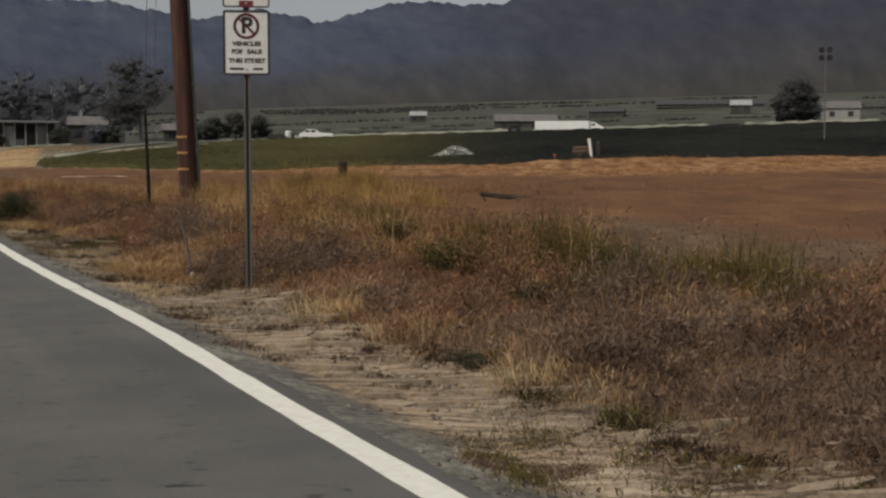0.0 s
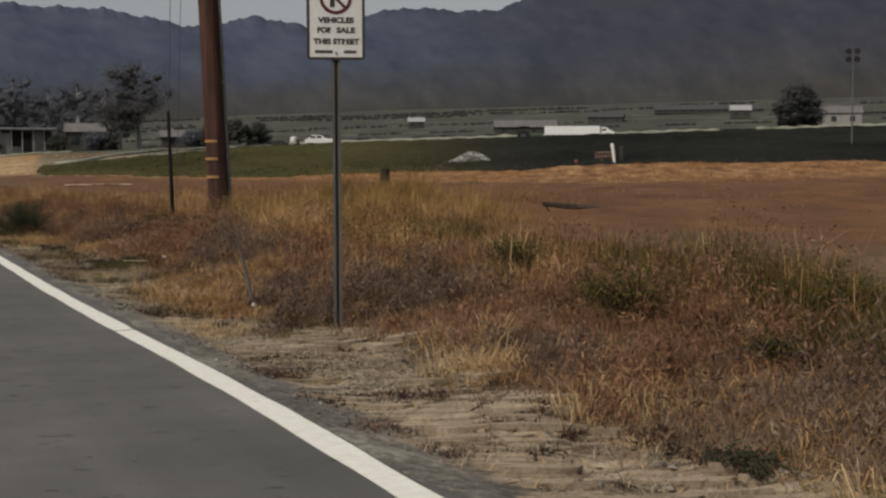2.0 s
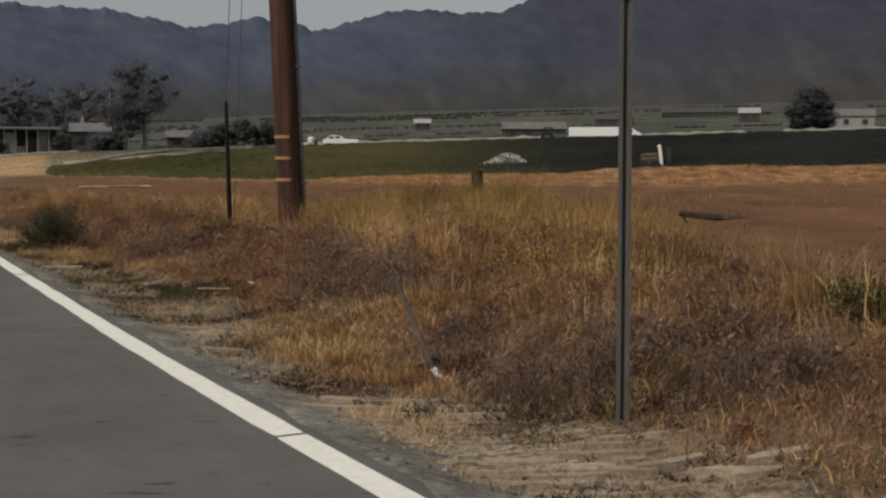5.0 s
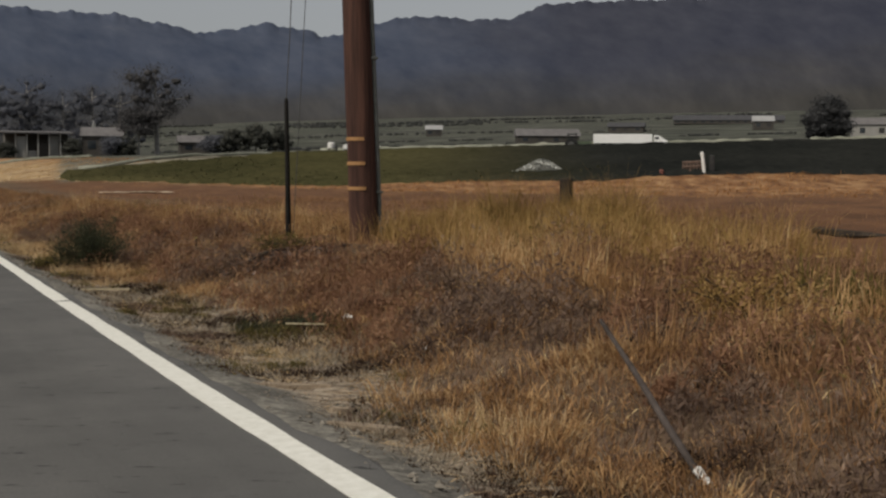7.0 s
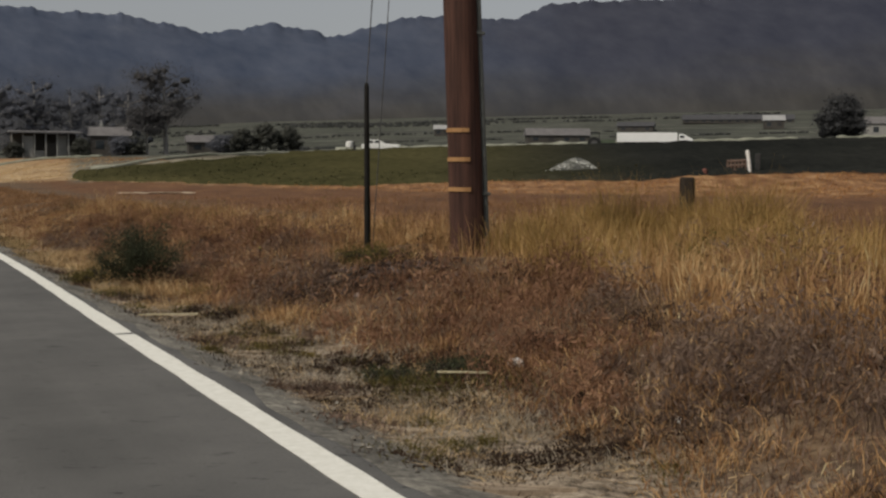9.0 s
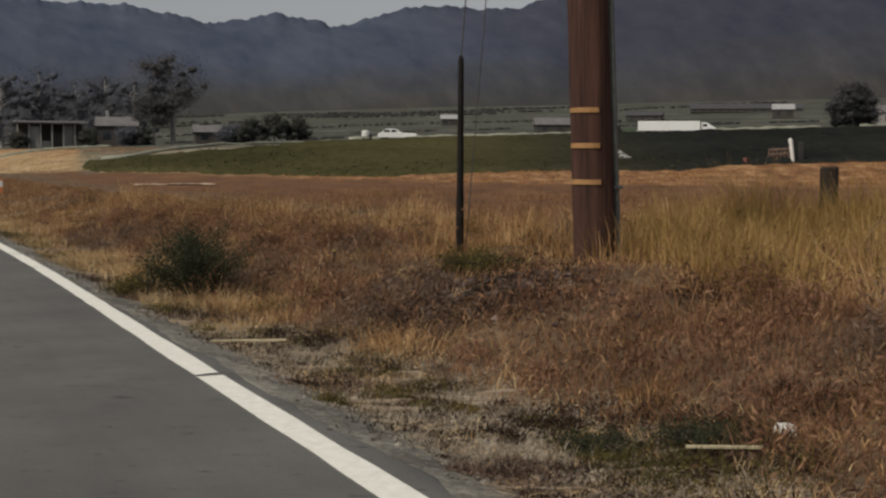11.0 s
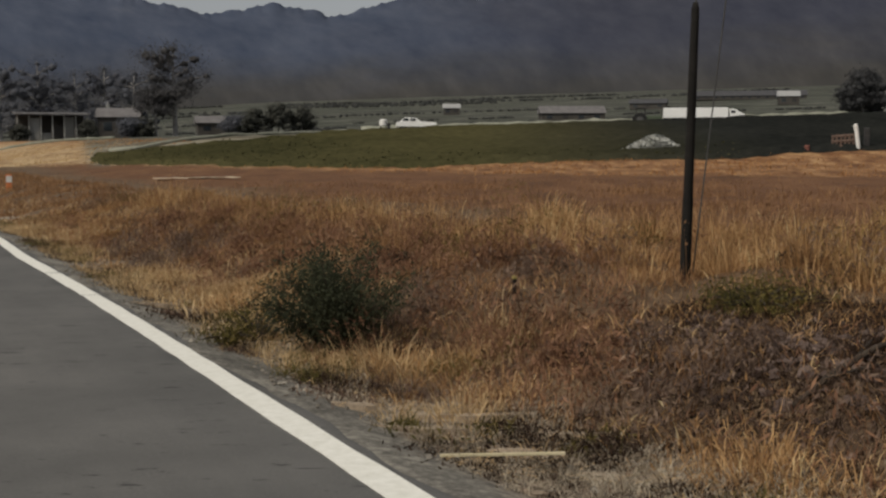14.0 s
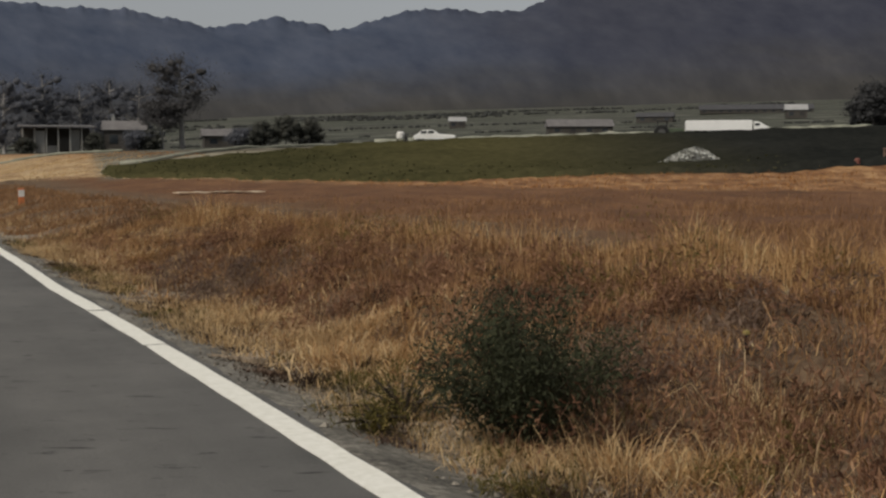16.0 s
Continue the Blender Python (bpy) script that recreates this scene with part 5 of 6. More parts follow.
def plates(name, x, y, long, wide, thick, seed, material):
    """Broken plates of dried crust, lying a little askew across the shoulder."""
    r = np.random.RandomState(seed)
    N, K = len(x), 11
    a = np.linspace(0, 6.2832, K, endpoint=False)[None] + r.uniform(-0.2, 0.2, (N, K))
    k = r.uniform(0.62, 1.12, (N, K))
    u, v = np.cos(a) * k * long[:, None], np.sin(a) * k * wide[:, None]
    turn = across_ + r.normal(size=(N, 1)) * 0.13
    X = x[:, None] + u * np.cos(turn) - v * np.sin(turn)
    Y = y[:, None] + u * np.sin(turn) + v * np.cos(turn)
    Z = 0.4 * land(X, Y) + 0.6 * land(x, y)[:, None] + thick[:, None] + r.uniform(-0.12, 0.12, (N, 1)) * v
    V = np.empty((N, 2 * K, 3))
    V[:, :K] = np.stack([X, Y, Z], 2)
    V[:, K:] = np.stack([X * 0.93 + x[:, None] * 0.07, Y * 0.93 + y[:, None] * 0.07, Z - thick[:, None] - 0.03], 2)
    j = np.arange(K)
    n = (j + 1) % K
    one = np.concatenate([j, np.stack([j + K, n + K, n, j], 1).reshape(-1)])
    loops = (np.arange(N)[:, None] * 2 * K + one[None]).reshape(-1)
    return raw_mesh(name, V.reshape(-1, 3), np.tile([K] + [4] * K, N), loops, material)


crust_mat = mottled("dried_crust", (0.165, 0.126, 0.088), (0.42, 0.335, 0.245), 6.0, 60, 0.95, 0, 0.6, 0.004)
x, y = sow(rs, 2500, 1.70, 3.0, 2.5, 30, lambda x, y: smooth(1.70, 1.9, x) * (1 - smooth(0.0, 0.3, x - bare_edge(y))) * clip01(0.45 + 0.8 * wave(x, y, 1.1, 121)) * (1 - 0.85 * smooth(9.3, 10.3, y)))
tagged(new("dirt_crust", plates("dirt_crust", x, y, rs.uniform(0.05, 0.22, len(x)), rs.uniform(0.012, 0.038, len(x)), rs.uniform(0.006, 0.026, len(x)), 120, crust_mat)), "broken plates of pale dried dirt on the shoulder", "dirt", kind="stuff")

stone_mat = blade_material("pale_stones", [(0.1, (0.06, 0.052, 0.043)), (0.5, (0.17, 0.15, 0.125)), (0.9, (0.36, 0.33, 0.28))], 0.95, 0.0)


def clods(name, x, y, size, seed, material):
    """Many small rough stones and lumps of earth, half sunk."""
    r = np.random.RandomState(seed)
    oct_ = np.array([[1, 0, 0], [0, 1, 0], [-1, 0, 0], [0, -1, 0], [0, 0, 0.7], [0, 0, -0.5]])
    tri = np.array([[0, 1, 4], [1, 2, 4], [2, 3, 4], [3, 0, 4], [1, 0, 5], [2, 1, 5], [3, 2, 5], [0, 3, 5]])
    N = len(x)
    V = oct_[None] * (size[:, None, None] * r.uniform(0.6, 1.3, (N, 6, 1)))
    a = r.uniform(0, 6.28, N)
    c, s_ = np.cos(a)[:, None], np.sin(a)[:, None]
    V = np.stack([V[..., 0] * c - V[..., 1] * s_, V[..., 0] * s_ + V[..., 1] * c, V[..., 2]], 2)
    V += np.stack([x, y, np.where(x < 1.64, np.maximum(land(x, y), -0.006), land(x, y)) + 0.002], 1)[:, None]
    loops = (np.arange(N)[:, None, None] * 6 + tri[None]).reshape(-1)
    return raw_mesh(name, V.reshape(-1, 3), np.full(N * 8, 3), loops, material)


x, y = sow(rs, 24000, 1.52, 3.4, 1.5, 32, lambda x, y: smooth(1.52, 1.62, x) * (1 - smooth(-0.1, 0.3, x - bare_edge(y))) * clip01(0.4 + 0.7 * wave(x, y, 0.8, 27)))
tagged(new("gravel", clods("gravel", x, y, 0.003 + 0.017 * rs.uniform(0, 1, len(x)) ** 3, 3, stone_mat)), "loose gravel and clods along the shoulder", "gravel", kind="stuff")
# the dug bank of mauve-grey clods in front of the pole
bank_mat = blade_material("dug_clods", [(0.1, (0.034, 0.025, 0.022)), (0.5, (0.105, 0.075, 0.064)), (0.9, (0.25, 0.19, 0.16))], 0.95, 0.0)
x, y = rs.normal(3.3, 0.24, 1500), rs.normal(17.7, 0.55, 1500)
tagged(new("earth_clods", clods("earth_clods", x, y, 0.005 + 0.028 * rs.uniform(0, 1, 1500) ** 3, 4, bank_mat)), "mauve-grey dug clods of earth in front of the pole", "earth", kind="stuff")
x, y = rs.normal(3.3, 0.2, 420), rs.normal(17.7, 0.5, 420)
v, f = lumps(np.stack([x, y, land(x, y) + 0.002], 1), 0.010 + 0.034 * rs.uniform(0, 1, 420) ** 3, 77, 0.6)
tagged(new("large_clods", raw_mesh("large_clods", v, np.full(len(f), 3), f, bank_mat)), "large mauve-grey clods on the dug bank", "earth", kind="stuff")

def far_side(x):
    """How far back the crop reaches."""
    return np.interp(x, [10, 16, 20, 25, 33], [69, 69, 73, 80, 92])


def in_crop(x, y):
    return (0.52 * x + 0.854 * y > 49.5 + 0.12 * wave(x, y, 2.5, 3)) & (0.42 * x + 0.91 * y < far_side(x)) & (x > np.interp(y, [40, 54.6, 64, 86, 120], [19, 12.5, 8.3, 10.9, 15]) + 0.15 * wave(x, y, 3, 5))


FIELD = tagged(new("field_stubble"), "sparse reddish stubble and straw on the dry field", "stubble", kind="stuff")
x, y = sow(rs, 90000, 4.6, 26, 6, 62, lambda x, y: np.clip(0.35 + 0.6 * wave(x, y, 4, 22), 0.05, 1) * smooth(0.9, 1.1, depth_in(x, y)) * (0.42 * x + 0.91 * y + 1.2 * np.minimum(x, 20) < 66))
o = new("red_stubble", blades(rooted(x, y), rs.uniform(0.012, 0.045, len(x)), rs.uniform(0.004, 0.012, len(x)), rs.uniform(0.2, 1.5, len(x)), 12, red_mat, "red_stubble"))
o.parent = FIELD
x, y = sow(rs, 42000, 1.8, 6.5, 27, 64, lambda x, y: clip01(0.4 + 0.6 * wave(x, y, 2.0, 97)) * smooth(1.8, 2.1, x) * smooth(27, 31, y) * (1 - smooth(4.4, 5.4, x)))
o = new("far_verge_grass", blades(rooted(x, y), rs.uniform(0.05, 0.22, len(x)), rs.uniform(0.005, 0.014, len(x)), rs.uniform(0.1, 1.2, len(x)), 17, tan_mat, "far_verge_grass"))
o.parent = FIELD
x, y = sow(rs, 60000, 1.9, 5.0, 20, 62, lambda x, y: clip01(0.45 + 0.7 * wave(x, y, 1.4, 99)) * smooth(1.9, 2.2, x) * smooth(20, 24, y))
o = new("far_low_grass", blades(rooted(x, y), rs.uniform(0.03, 0.12, len(x)), rs.uniform(0.006, 0.014, len(x)), rs.uniform(0.2, 1.5, len(x)), 19, tan_mat, "far_low_grass"))
o.parent = FIELD
x, y = sow(rs, 26000, 1.75, 3.4, 20.5, 60, lambda x, y: clip01(0.4 + 0.8 * wave(x, y, 1.7, 98)) * smooth(1.75, 1.95, x) * (1 - smooth(2.3, 3.4, x)))
o = new("far_shoulder_straw", blades(rooted(x, y), rs.uniform(0.03, 0.14, len(x)), rs.uniform(0.005, 0.013, len(x)), rs.uniform(0.2, 1.5, len(x)), 18, pale_mat, "far_shoulder_straw"))
o.parent = FIELD
x, y = sow(rs, 70000, 3.6, 16, 19, 46, lambda x, y: clip01(0.25 + 0.8 * wave(x, y, 2.2, 91)) * smooth(0.85, 1.0, depth_in(x, y)) * (1 - smooth(30, 40, y)) * (1 - smooth(9, 16, x)))
o = new("brown_stubble", blades(rooted(x, y), rs.uniform(0.05, 0.20, len(x)), rs.uniform(0.004, 0.010, len(x)), rs.uniform(0.2, 1.3, len(x)), 16, tan_mat, "brown_stubble"))
o.parent = FIELD
def margin(x, y):
    """Where the straw margin lies round the crop."""
    set_back = 10 * (1 - np.clip((x - 8) / 8, 0, 1))
    return smooth(60, 66, 0.42 * x + 0.91 * y + 1.2 * np.minimum(x, 20) - set_back + 1.5 * wave(x, y, 6, 3)) * ~in_crop(x, y) * ((y < 60) | (x < 14))


x, y = sow(rs, 130000, 8, 46, 24, 95, lambda x, y: margin(x, y) * smooth(9, 14, x) * np.clip(0.5 + 0.5 * wave(x, y, 3, 30), 0.1, 1))
o = new("orange_grass", blades(rooted(x, y), rs.uniform(0.03, 0.15, len(x)), rs.uniform(0.010, 0.026, len(x)), rs.uniform(0.3, 1.6, len(x)), 13, orange_mat, "orange_grass"))
o.parent = FIELD
x, y = sow(rs, 30000, 2, 14, 58, 100, lambda x, y: margin(x, y) * (1 - smooth(9, 14, x)) * np.clip(0.4 + 0.7 * wave(0.4 * x, y, 3.5, 31), 0.05, 1))
o = new("cut_straw", blades(rooted(x, y), rs.uniform(0.03, 0.13, len(x)), rs.uniform(0.012, 0.03, len(x)), rs.uniform(0.3, 1.8, len(x)), 20, pale_mat, "cut_straw"))
o.parent = FIELD

# the crop: rows of low dark leaves
crop_mat = blade_material("crop_leaf", [(0.1, (0.030, 0.031, 0.014)), (0.5, (0.058, 0.055, 0.025)), (0.9, (0.098, 0.087, 0.040))])
def canopy_material():
    """Olive leaf at the near corner of the field, a darker crop beyond it."""
    m, n, l, b = blank("crop_canopy", 1.0)
    b.inputs["Specular IOR Level"].default_value = 0.0
    tc = n.new("ShaderNodeTexCoord")
    xyz = n.new("ShaderNodeSeparateXYZ")
    l.new(tc.outputs["Object"], xyz.inputs[0])
    big, fine = noisy(n, l, 0.12, 4), noisy(n, l, 3.0, 5, 0.7)
    f = calc(n, l, "MULTIPLY_ADD", fine, 0.5, calc(n, l, "MULTIPLY", big, 0.5))
    olive = ramp(n, l, f, [(0.36, (0.034, 0.034, 0.016)), (0.64, (0.088, 0.079, 0.037))])
    dark = ramp(n, l, f, [(0.36, (0.011, 0.0125, 0.012)), (0.64, (0.030, 0.031, 0.028))])
    across = calc(n, l, "MULTIPLY_ADD", xyz.outputs[0], 0.883, calc(n, l, "MULTIPLY", xyz.outputs[1], -0.469))
    across = calc(n, l, "MULTIPLY_ADD", big, 5.0, across)
    r = n.new("ShaderNodeMapRange")
    r.interpolation_type = "SMOOTHSTEP"
    r.inputs[1].default_value, r.inputs[2].default_value = -7.0, 4.0
    l.new(across, r.inputs[0])
    l.new(mixed(n, l, r.outputs[0], olive, dark), b.inputs["Base Color"])
    bumped(n, l, b, fine, 0.5, 0.05)
    return m


canopy_mat = canopy_material()


crop = tagged(new("crop"), "dark green low crop rows across the valley floor", "crop", kind="stuff")
cxs, cys = np.arange(7.0, 100, 0.4), np.arange(8, 96, 0.4)
X, Y = np.meshgrid(cxs, cys)
Z = land(X, Y) + np.where(in_crop(X, Y), 0.15 + 0.05 * wave(X, Y, 1.1, 6) + 0.04 * wave(X, Y, 3.7, 7), -0.3)
keep_ = in_crop(X, Y)
quad_ok = (keep_[:-1, :-1] | keep_[1:, :-1] | keep_[:-1, 1:] | keep_[1:, 1:]).ravel()
nx = len(cxs)
i = (np.arange(len(cys) - 1)[:, None] * nx + np.arange(nx - 1)[None, :]).ravel()[quad_ok]
o = new("canopy", raw_mesh("canopy", np.stack([X.ravel(), Y.ravel(), Z.ravel()], 1), np.full(len(i), 4), np.stack([i, i + 1, i + nx + 1, i + nx], 1), canopy_mat, True))
o.parent = crop
x, y = sow(rs, 90000, 7, 95, 10, 100, lambda x, y: in_crop(x, y) * ((0.52 * x + 0.854 * y < 53) | (x < 17)) * (0.883 * x - 0.469 * y < 0))
p = rooted(x, y)
p[:, 2] += 0.10 + rs.uniform(0.0, 0.12, len(x))
o = new("leaf_cover", flecks(p, rs.uniform(0.06, 0.14, len(x)), 14, crop_mat, "leaf_cover", 0.9))
o.parent = crop


def shrub(x, y, wide, high, n, seed, material, label, leaf=0.05):
    """A ragged shrub: stems from the root and leaves along them."""
    r = np.random.RandomState(seed)
    z = ground_z(x, y)
    e = base("shrub", x, y, z, label, "shrub")
    bm = bmesh.new()
    tips = []
    for k in range(26):
        a, q = r.uniform(0, 6.28), r.uniform(0.1, 1) ** 0.6
        tip = Vector((math.cos(a) * wide * 0.5 * q, math.sin(a) * wide * 0.5 * q, high * (1.0 - 0.55 * q * q) * r.uniform(0.75, 1.1)))
        tube(bm, [(0, 0, -0.03), tip * 0.5 + Vector((0, 0, 0.03)), tip], [0.007, 0.005, 0.002], 5)
        tips.append(tip)
    part("branchwork", bm, old_wood, e)
    t = np.array([tuple(v) for v in tips])[r.randint(0, 26, n)]
    k = r.uniform(0.25, 1.08, n) ** 0.8
    p = t * k[:, None] + r.normal(size=(n, 3)) * wide * 0.055
    p[:, 2] = np.abs(p[:, 2]) + 0.01
    o = new("foliage", flecks(p, r.uniform(0.5, 1.3, n) * leaf, seed, material, "foliage", 0.2, 0.14))
    o.parent = e
    return e


shrub(2.22, 19.9, 0.86, 0.54, 19000, 3, bush_mat, "dark green ragged shrub beside the road", 0.024)
shrub(1.95, 20.4, 0.5, 0.17, 1000, 5, olive_mat, "low green weed clump beside the road", 0.022)
shrub(1.74, 20.15, 0.3, 0.1, 1200, 16, olive_mat, "low yellow-green weeds beside the road", 0.022)
shrub(3.36, 7.0, 0.55, 0.28, 2800, 6, olive_mat, "olive green weed clump in dry grass", 0.026)
shrub(4.15, 12.15, 0.95, 0.26, 4200, 8, yellow_mat, "yellow-green weed clump in dry grass", 0.028)
shrub(3.76, 18.6, 0.7, 0.12, 2600, 9, olive_mat, "low green weed patch by the pole", 0.024)
shrub(2.62, 14.5, 0.42, 0.06, 2600, 10, bush_mat, "flat green weed patch on the shoulder", 0.02)
shrub(2.36, 14.8, 0.36, 0.05, 1800, 17, bush_mat, "flat dark green weed patch on the shoulder", 0.02)
shrub(3.3, 5.9, 0.4, 0.10, 700, 14, olive_mat, "small olive weed clump among dead brush", 0.024)
shrub(3.84, 8.95, 0.5, 0.2, 1800, 15, olive_mat, "small green weed clump in red-brown weeds", 0.024)
shrub(2.45, 3.75, 0.22, 0.07, 900, 12, olive_mat, "small green weed on the shoulder", 0.018)
shrub(2.52, 5.12, 0.36, 0.04, 1100, 18, bush_mat, "dark green low weeds at the shoulder edge", 0.02)
shrub(3.98, 6.3, 0.5, 0.22, 1800, 19, olive_mat, "olive weed clump at the field edge", 0.026)


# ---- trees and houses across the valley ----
# far foliage is paled and blued: its colour holds the haze
leaf_far = blade_material("hazed_leaf", [(0.1, (0.110, 0.116, 0.138)), (0.5, (0.138, 0.144, 0.166)), (0.9, (0.165, 0.170, 0.190))], 0.75, 0.45)
bark = mottled("pale_bark", (0.22, 0.21, 0.20), (0.42, 0.40, 0.38), 1, 6, 0.9, 0, 0.4)


def tree(x, y, high, wide, seed, label, lift=0.35, n=5200, leaf=0.34, limbs=11, core_size=0.42, foliage=None, dome=False):
    """A tapered trunk, limbs, and a crown of loose clumps with gaps."""
    r = np.random.RandomState(seed)
    z = ground_z(x, y)
    e = base("tree", x, y, z, label, "tree")
    bm = bmesh.new()
    bend = Vector((r.uniform(-0.06, 0.06), r.uniform(-0.06, 0.06), 0)) * high
    trunk = [Vector((0, 0, -0.3)), bend * 0.3 + Vector((0, 0, high * 0.3)), bend * 0.8 + Vector((0, 0, high * 0.6)), bend + Vector((0, 0, high * 0.92))]
    tube(bm, trunk, [high * 0.03, high * 0.024, high * 0.016, high * 0.005], 10)
    clumps = []
    for k in range(limbs):
        h = r.uniform(lift, 0.95)
        a = r.uniform(0, 6.28)
        reach = wide * 0.5 * r.uniform(0.35, 1.0) * (1.15 - 0.5 * abs(h - 0.65))
        root = bend * h + Vector((0, 0, high * h * 0.85))
        tip = root + Vector((math.cos(a) * reach, math.sin(a) * reach, high * r.uniform(0.02, 0.13)))
        if dome:
            up, q = r.uniform(0, 1) ** 0.8, r.uniform(0.55, 1)
            reach = wide * 0.46 * q * (1 - 0.62 * up ** 3)
            tip = Vector((math.cos(a) * reach, math.sin(a) * reach, high * (0.06 + 0.82 * up)))
            root = bend * 0.5 + Vector((0, 0, min(tip.z, high * 0.5)))
        tube(bm, [root, root.lerp(tip, 0.5) + Vector((0, 0, 0.15)), tip], [high * 0.01, high * 0.007, high * 0.003], 6)
        clumps.append((tip, r.uniform(0.09, 0.15) * wide if dome else r.uniform(0.13, 0.24) * wide))
        clumps.append((root.lerp(tip, 0.55), r.uniform(0.1, 0.18) * wide))
    clumps.append((trunk[-1], 0.16 * wide))
    part("trunk", bm, bark, e)
    ps = []
    per = n // len(clumps)
    for c, s in clumps:
        ps.append(np.array(tuple(c)) + r.normal(size=(per, 3)) * [s * 0.55, s * 0.55, s * 0.4])
    p = np.concatenate(ps)
    p[:, 2] = np.maximum(p[:, 2], 0.05)
    core = lumps([tuple(c) for c, q in clumps], [q * core_size for c, q in clumps], seed)
    o = new("crown", flecks(p, r.uniform(0.5, 1.2, len(p)) * leaf, seed, foliage or leaf_far, "crown", 0.25, 0.25, core))
    o.parent = e
    return e


def polar(az, d):
    """The point at that bearing (degrees clockwise from the road's line) and distance from the middle of the drive."""
    return math.sin(radians(az)) * d, 8 + math.cos(radians(az)) * d


# gum leaves greyed and lightened in base colour to carry the haze
hazed_gum_leaf = blade_material("hazed_gum_leaf", [(0.1, (0.085, 0.083, 0.087)), (0.5, (0.112, 0.109, 0.112)), (0.9, (0.145, 0.140, 0.140))], 0.75, 0.45)
GUM = "tall ragged grey-green gum tree across the valley"
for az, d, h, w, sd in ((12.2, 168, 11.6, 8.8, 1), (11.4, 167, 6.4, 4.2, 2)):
    tree(*polar(az, d), h, w, sd, GUM, 0.42, 8500, 0.27, 19, 0.3, hazed_gum_leaf)
# the dark leaf tone is lifted towards grey, with haze mixed in
hazed_dark_leaf = blade_material("hazed_dark_leaf", [(0.1, (0.066, 0.067, 0.070)), (0.5, (0.082, 0.083, 0.086)), (0.9, (0.10, 0.10, 0.103))], 0.75, 0.45)
DARK = "dark round shade tree across the valley"
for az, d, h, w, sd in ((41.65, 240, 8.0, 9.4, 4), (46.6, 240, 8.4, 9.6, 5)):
    tree(*polar(az, d), h, w, sd, DARK, 0.04, 18000, 0.42, 90, 0.55, hazed_dark_leaf, True)
FAR = "hazy dark tree in a far valley row"
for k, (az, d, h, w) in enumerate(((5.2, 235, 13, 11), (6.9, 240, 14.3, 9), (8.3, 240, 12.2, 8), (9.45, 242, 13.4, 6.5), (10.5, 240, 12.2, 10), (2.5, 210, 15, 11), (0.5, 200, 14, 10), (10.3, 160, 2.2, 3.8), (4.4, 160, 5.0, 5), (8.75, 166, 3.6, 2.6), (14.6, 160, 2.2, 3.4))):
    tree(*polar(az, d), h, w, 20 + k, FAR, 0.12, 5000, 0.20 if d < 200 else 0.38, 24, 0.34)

BUSH = "dark olive rounded bush beyond the crop"
bush_far = blade_material("far_bush_leaf", [(0.1, (0.066, 0.068, 0.060)), (0.5, (0.088, 0.090, 0.078)), (0.9, (0.115, 0.115, 0.098))], 0.75, 0.45)
for k, (az, d, h, w) in enumerate(((15.5, 160, 2.9, 4.2), (16.5, 162, 3.5, 4.8), (17.5, 163, 3.0, 4.2), (5.9, 151, 1.7, 2.4), (8.6, 152, 2.1, 2.6), (10.9, 160, 2.3, 3.2))):
    tree(*polar(az, d), h, w, 60 + k, BUSH, 0.05, 8000, 0.2, 34, 0.7, bush_far, True)

# hedgerows and woods across the valley and along the foot of the hills
rs = np.random.RandomState(44)
cs, rr = [], []
for k in range(42):
    az, d = rs.uniform(-12, 58), rs.uniform(330, 640)
    cx_, cy_ = polar(az, d)
    long_ = rs.uniform(8, 34)
    for j in range(int(long_ * 2.6)):
        t_ = rs.uniform(-1, 1) * long_
        cs.append((cx_ + 0.91 * t_ + rs.normal() * 1.5, cy_ - 0.42 * t_ + rs.normal() * 1.5, 0))
        rr.append(rs.uniform(0.35, 1.0) * d / 420)
for s0, a0, a1, q0 in ((150, 17, 33, 0.5), (175, 24, 50, 0.6), (200, 14, 30, 0.9), (235, 28, 44, 0.8), (255, 12, 34, 1.2), (285, 20, 55, 1.2)):
    for k in range(560):
        az = rs.uniform(a0, a1)
        if math.sin(az * 1.9 + s0) < -0.3:
            continue
        cx_, cy_ = polar(az, s0 / math.cos(radians(az - 25)) + rs.normal() * 0.8)
        cs.append((cx_, cy_, 0))
        rr.append(q0 * rs.uniform(0.25, 0.5))
cs, rr = np.array(cs), np.array(rr)
cs[:, 2] = land(cs[:, 0], cs[:, 1]) + rr * 0.3
i = np.repeat(np.arange(len(cs)), 5)
p = cs[i] + rs.normal(size=(len(i), 3)) * (rr[i] * 0.75)[:, None] * [1.2, 1.0, 0.6]
# even grey leaf tones, the valley haze included in the colour
wood_leaf = blade_material("hazed_wood_leaf", [(0.1, (0.054, 0.055, 0.053)), (0.5, (0.064, 0.066, 0.063)), (0.9, (0.076, 0.078, 0.073))])
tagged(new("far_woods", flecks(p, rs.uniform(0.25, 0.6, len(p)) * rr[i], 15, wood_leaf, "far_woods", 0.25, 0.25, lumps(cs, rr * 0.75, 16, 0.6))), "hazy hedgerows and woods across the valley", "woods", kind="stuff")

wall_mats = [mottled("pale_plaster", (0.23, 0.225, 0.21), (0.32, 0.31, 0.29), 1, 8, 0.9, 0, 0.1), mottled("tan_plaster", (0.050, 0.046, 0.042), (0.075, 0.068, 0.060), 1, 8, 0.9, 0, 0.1)]
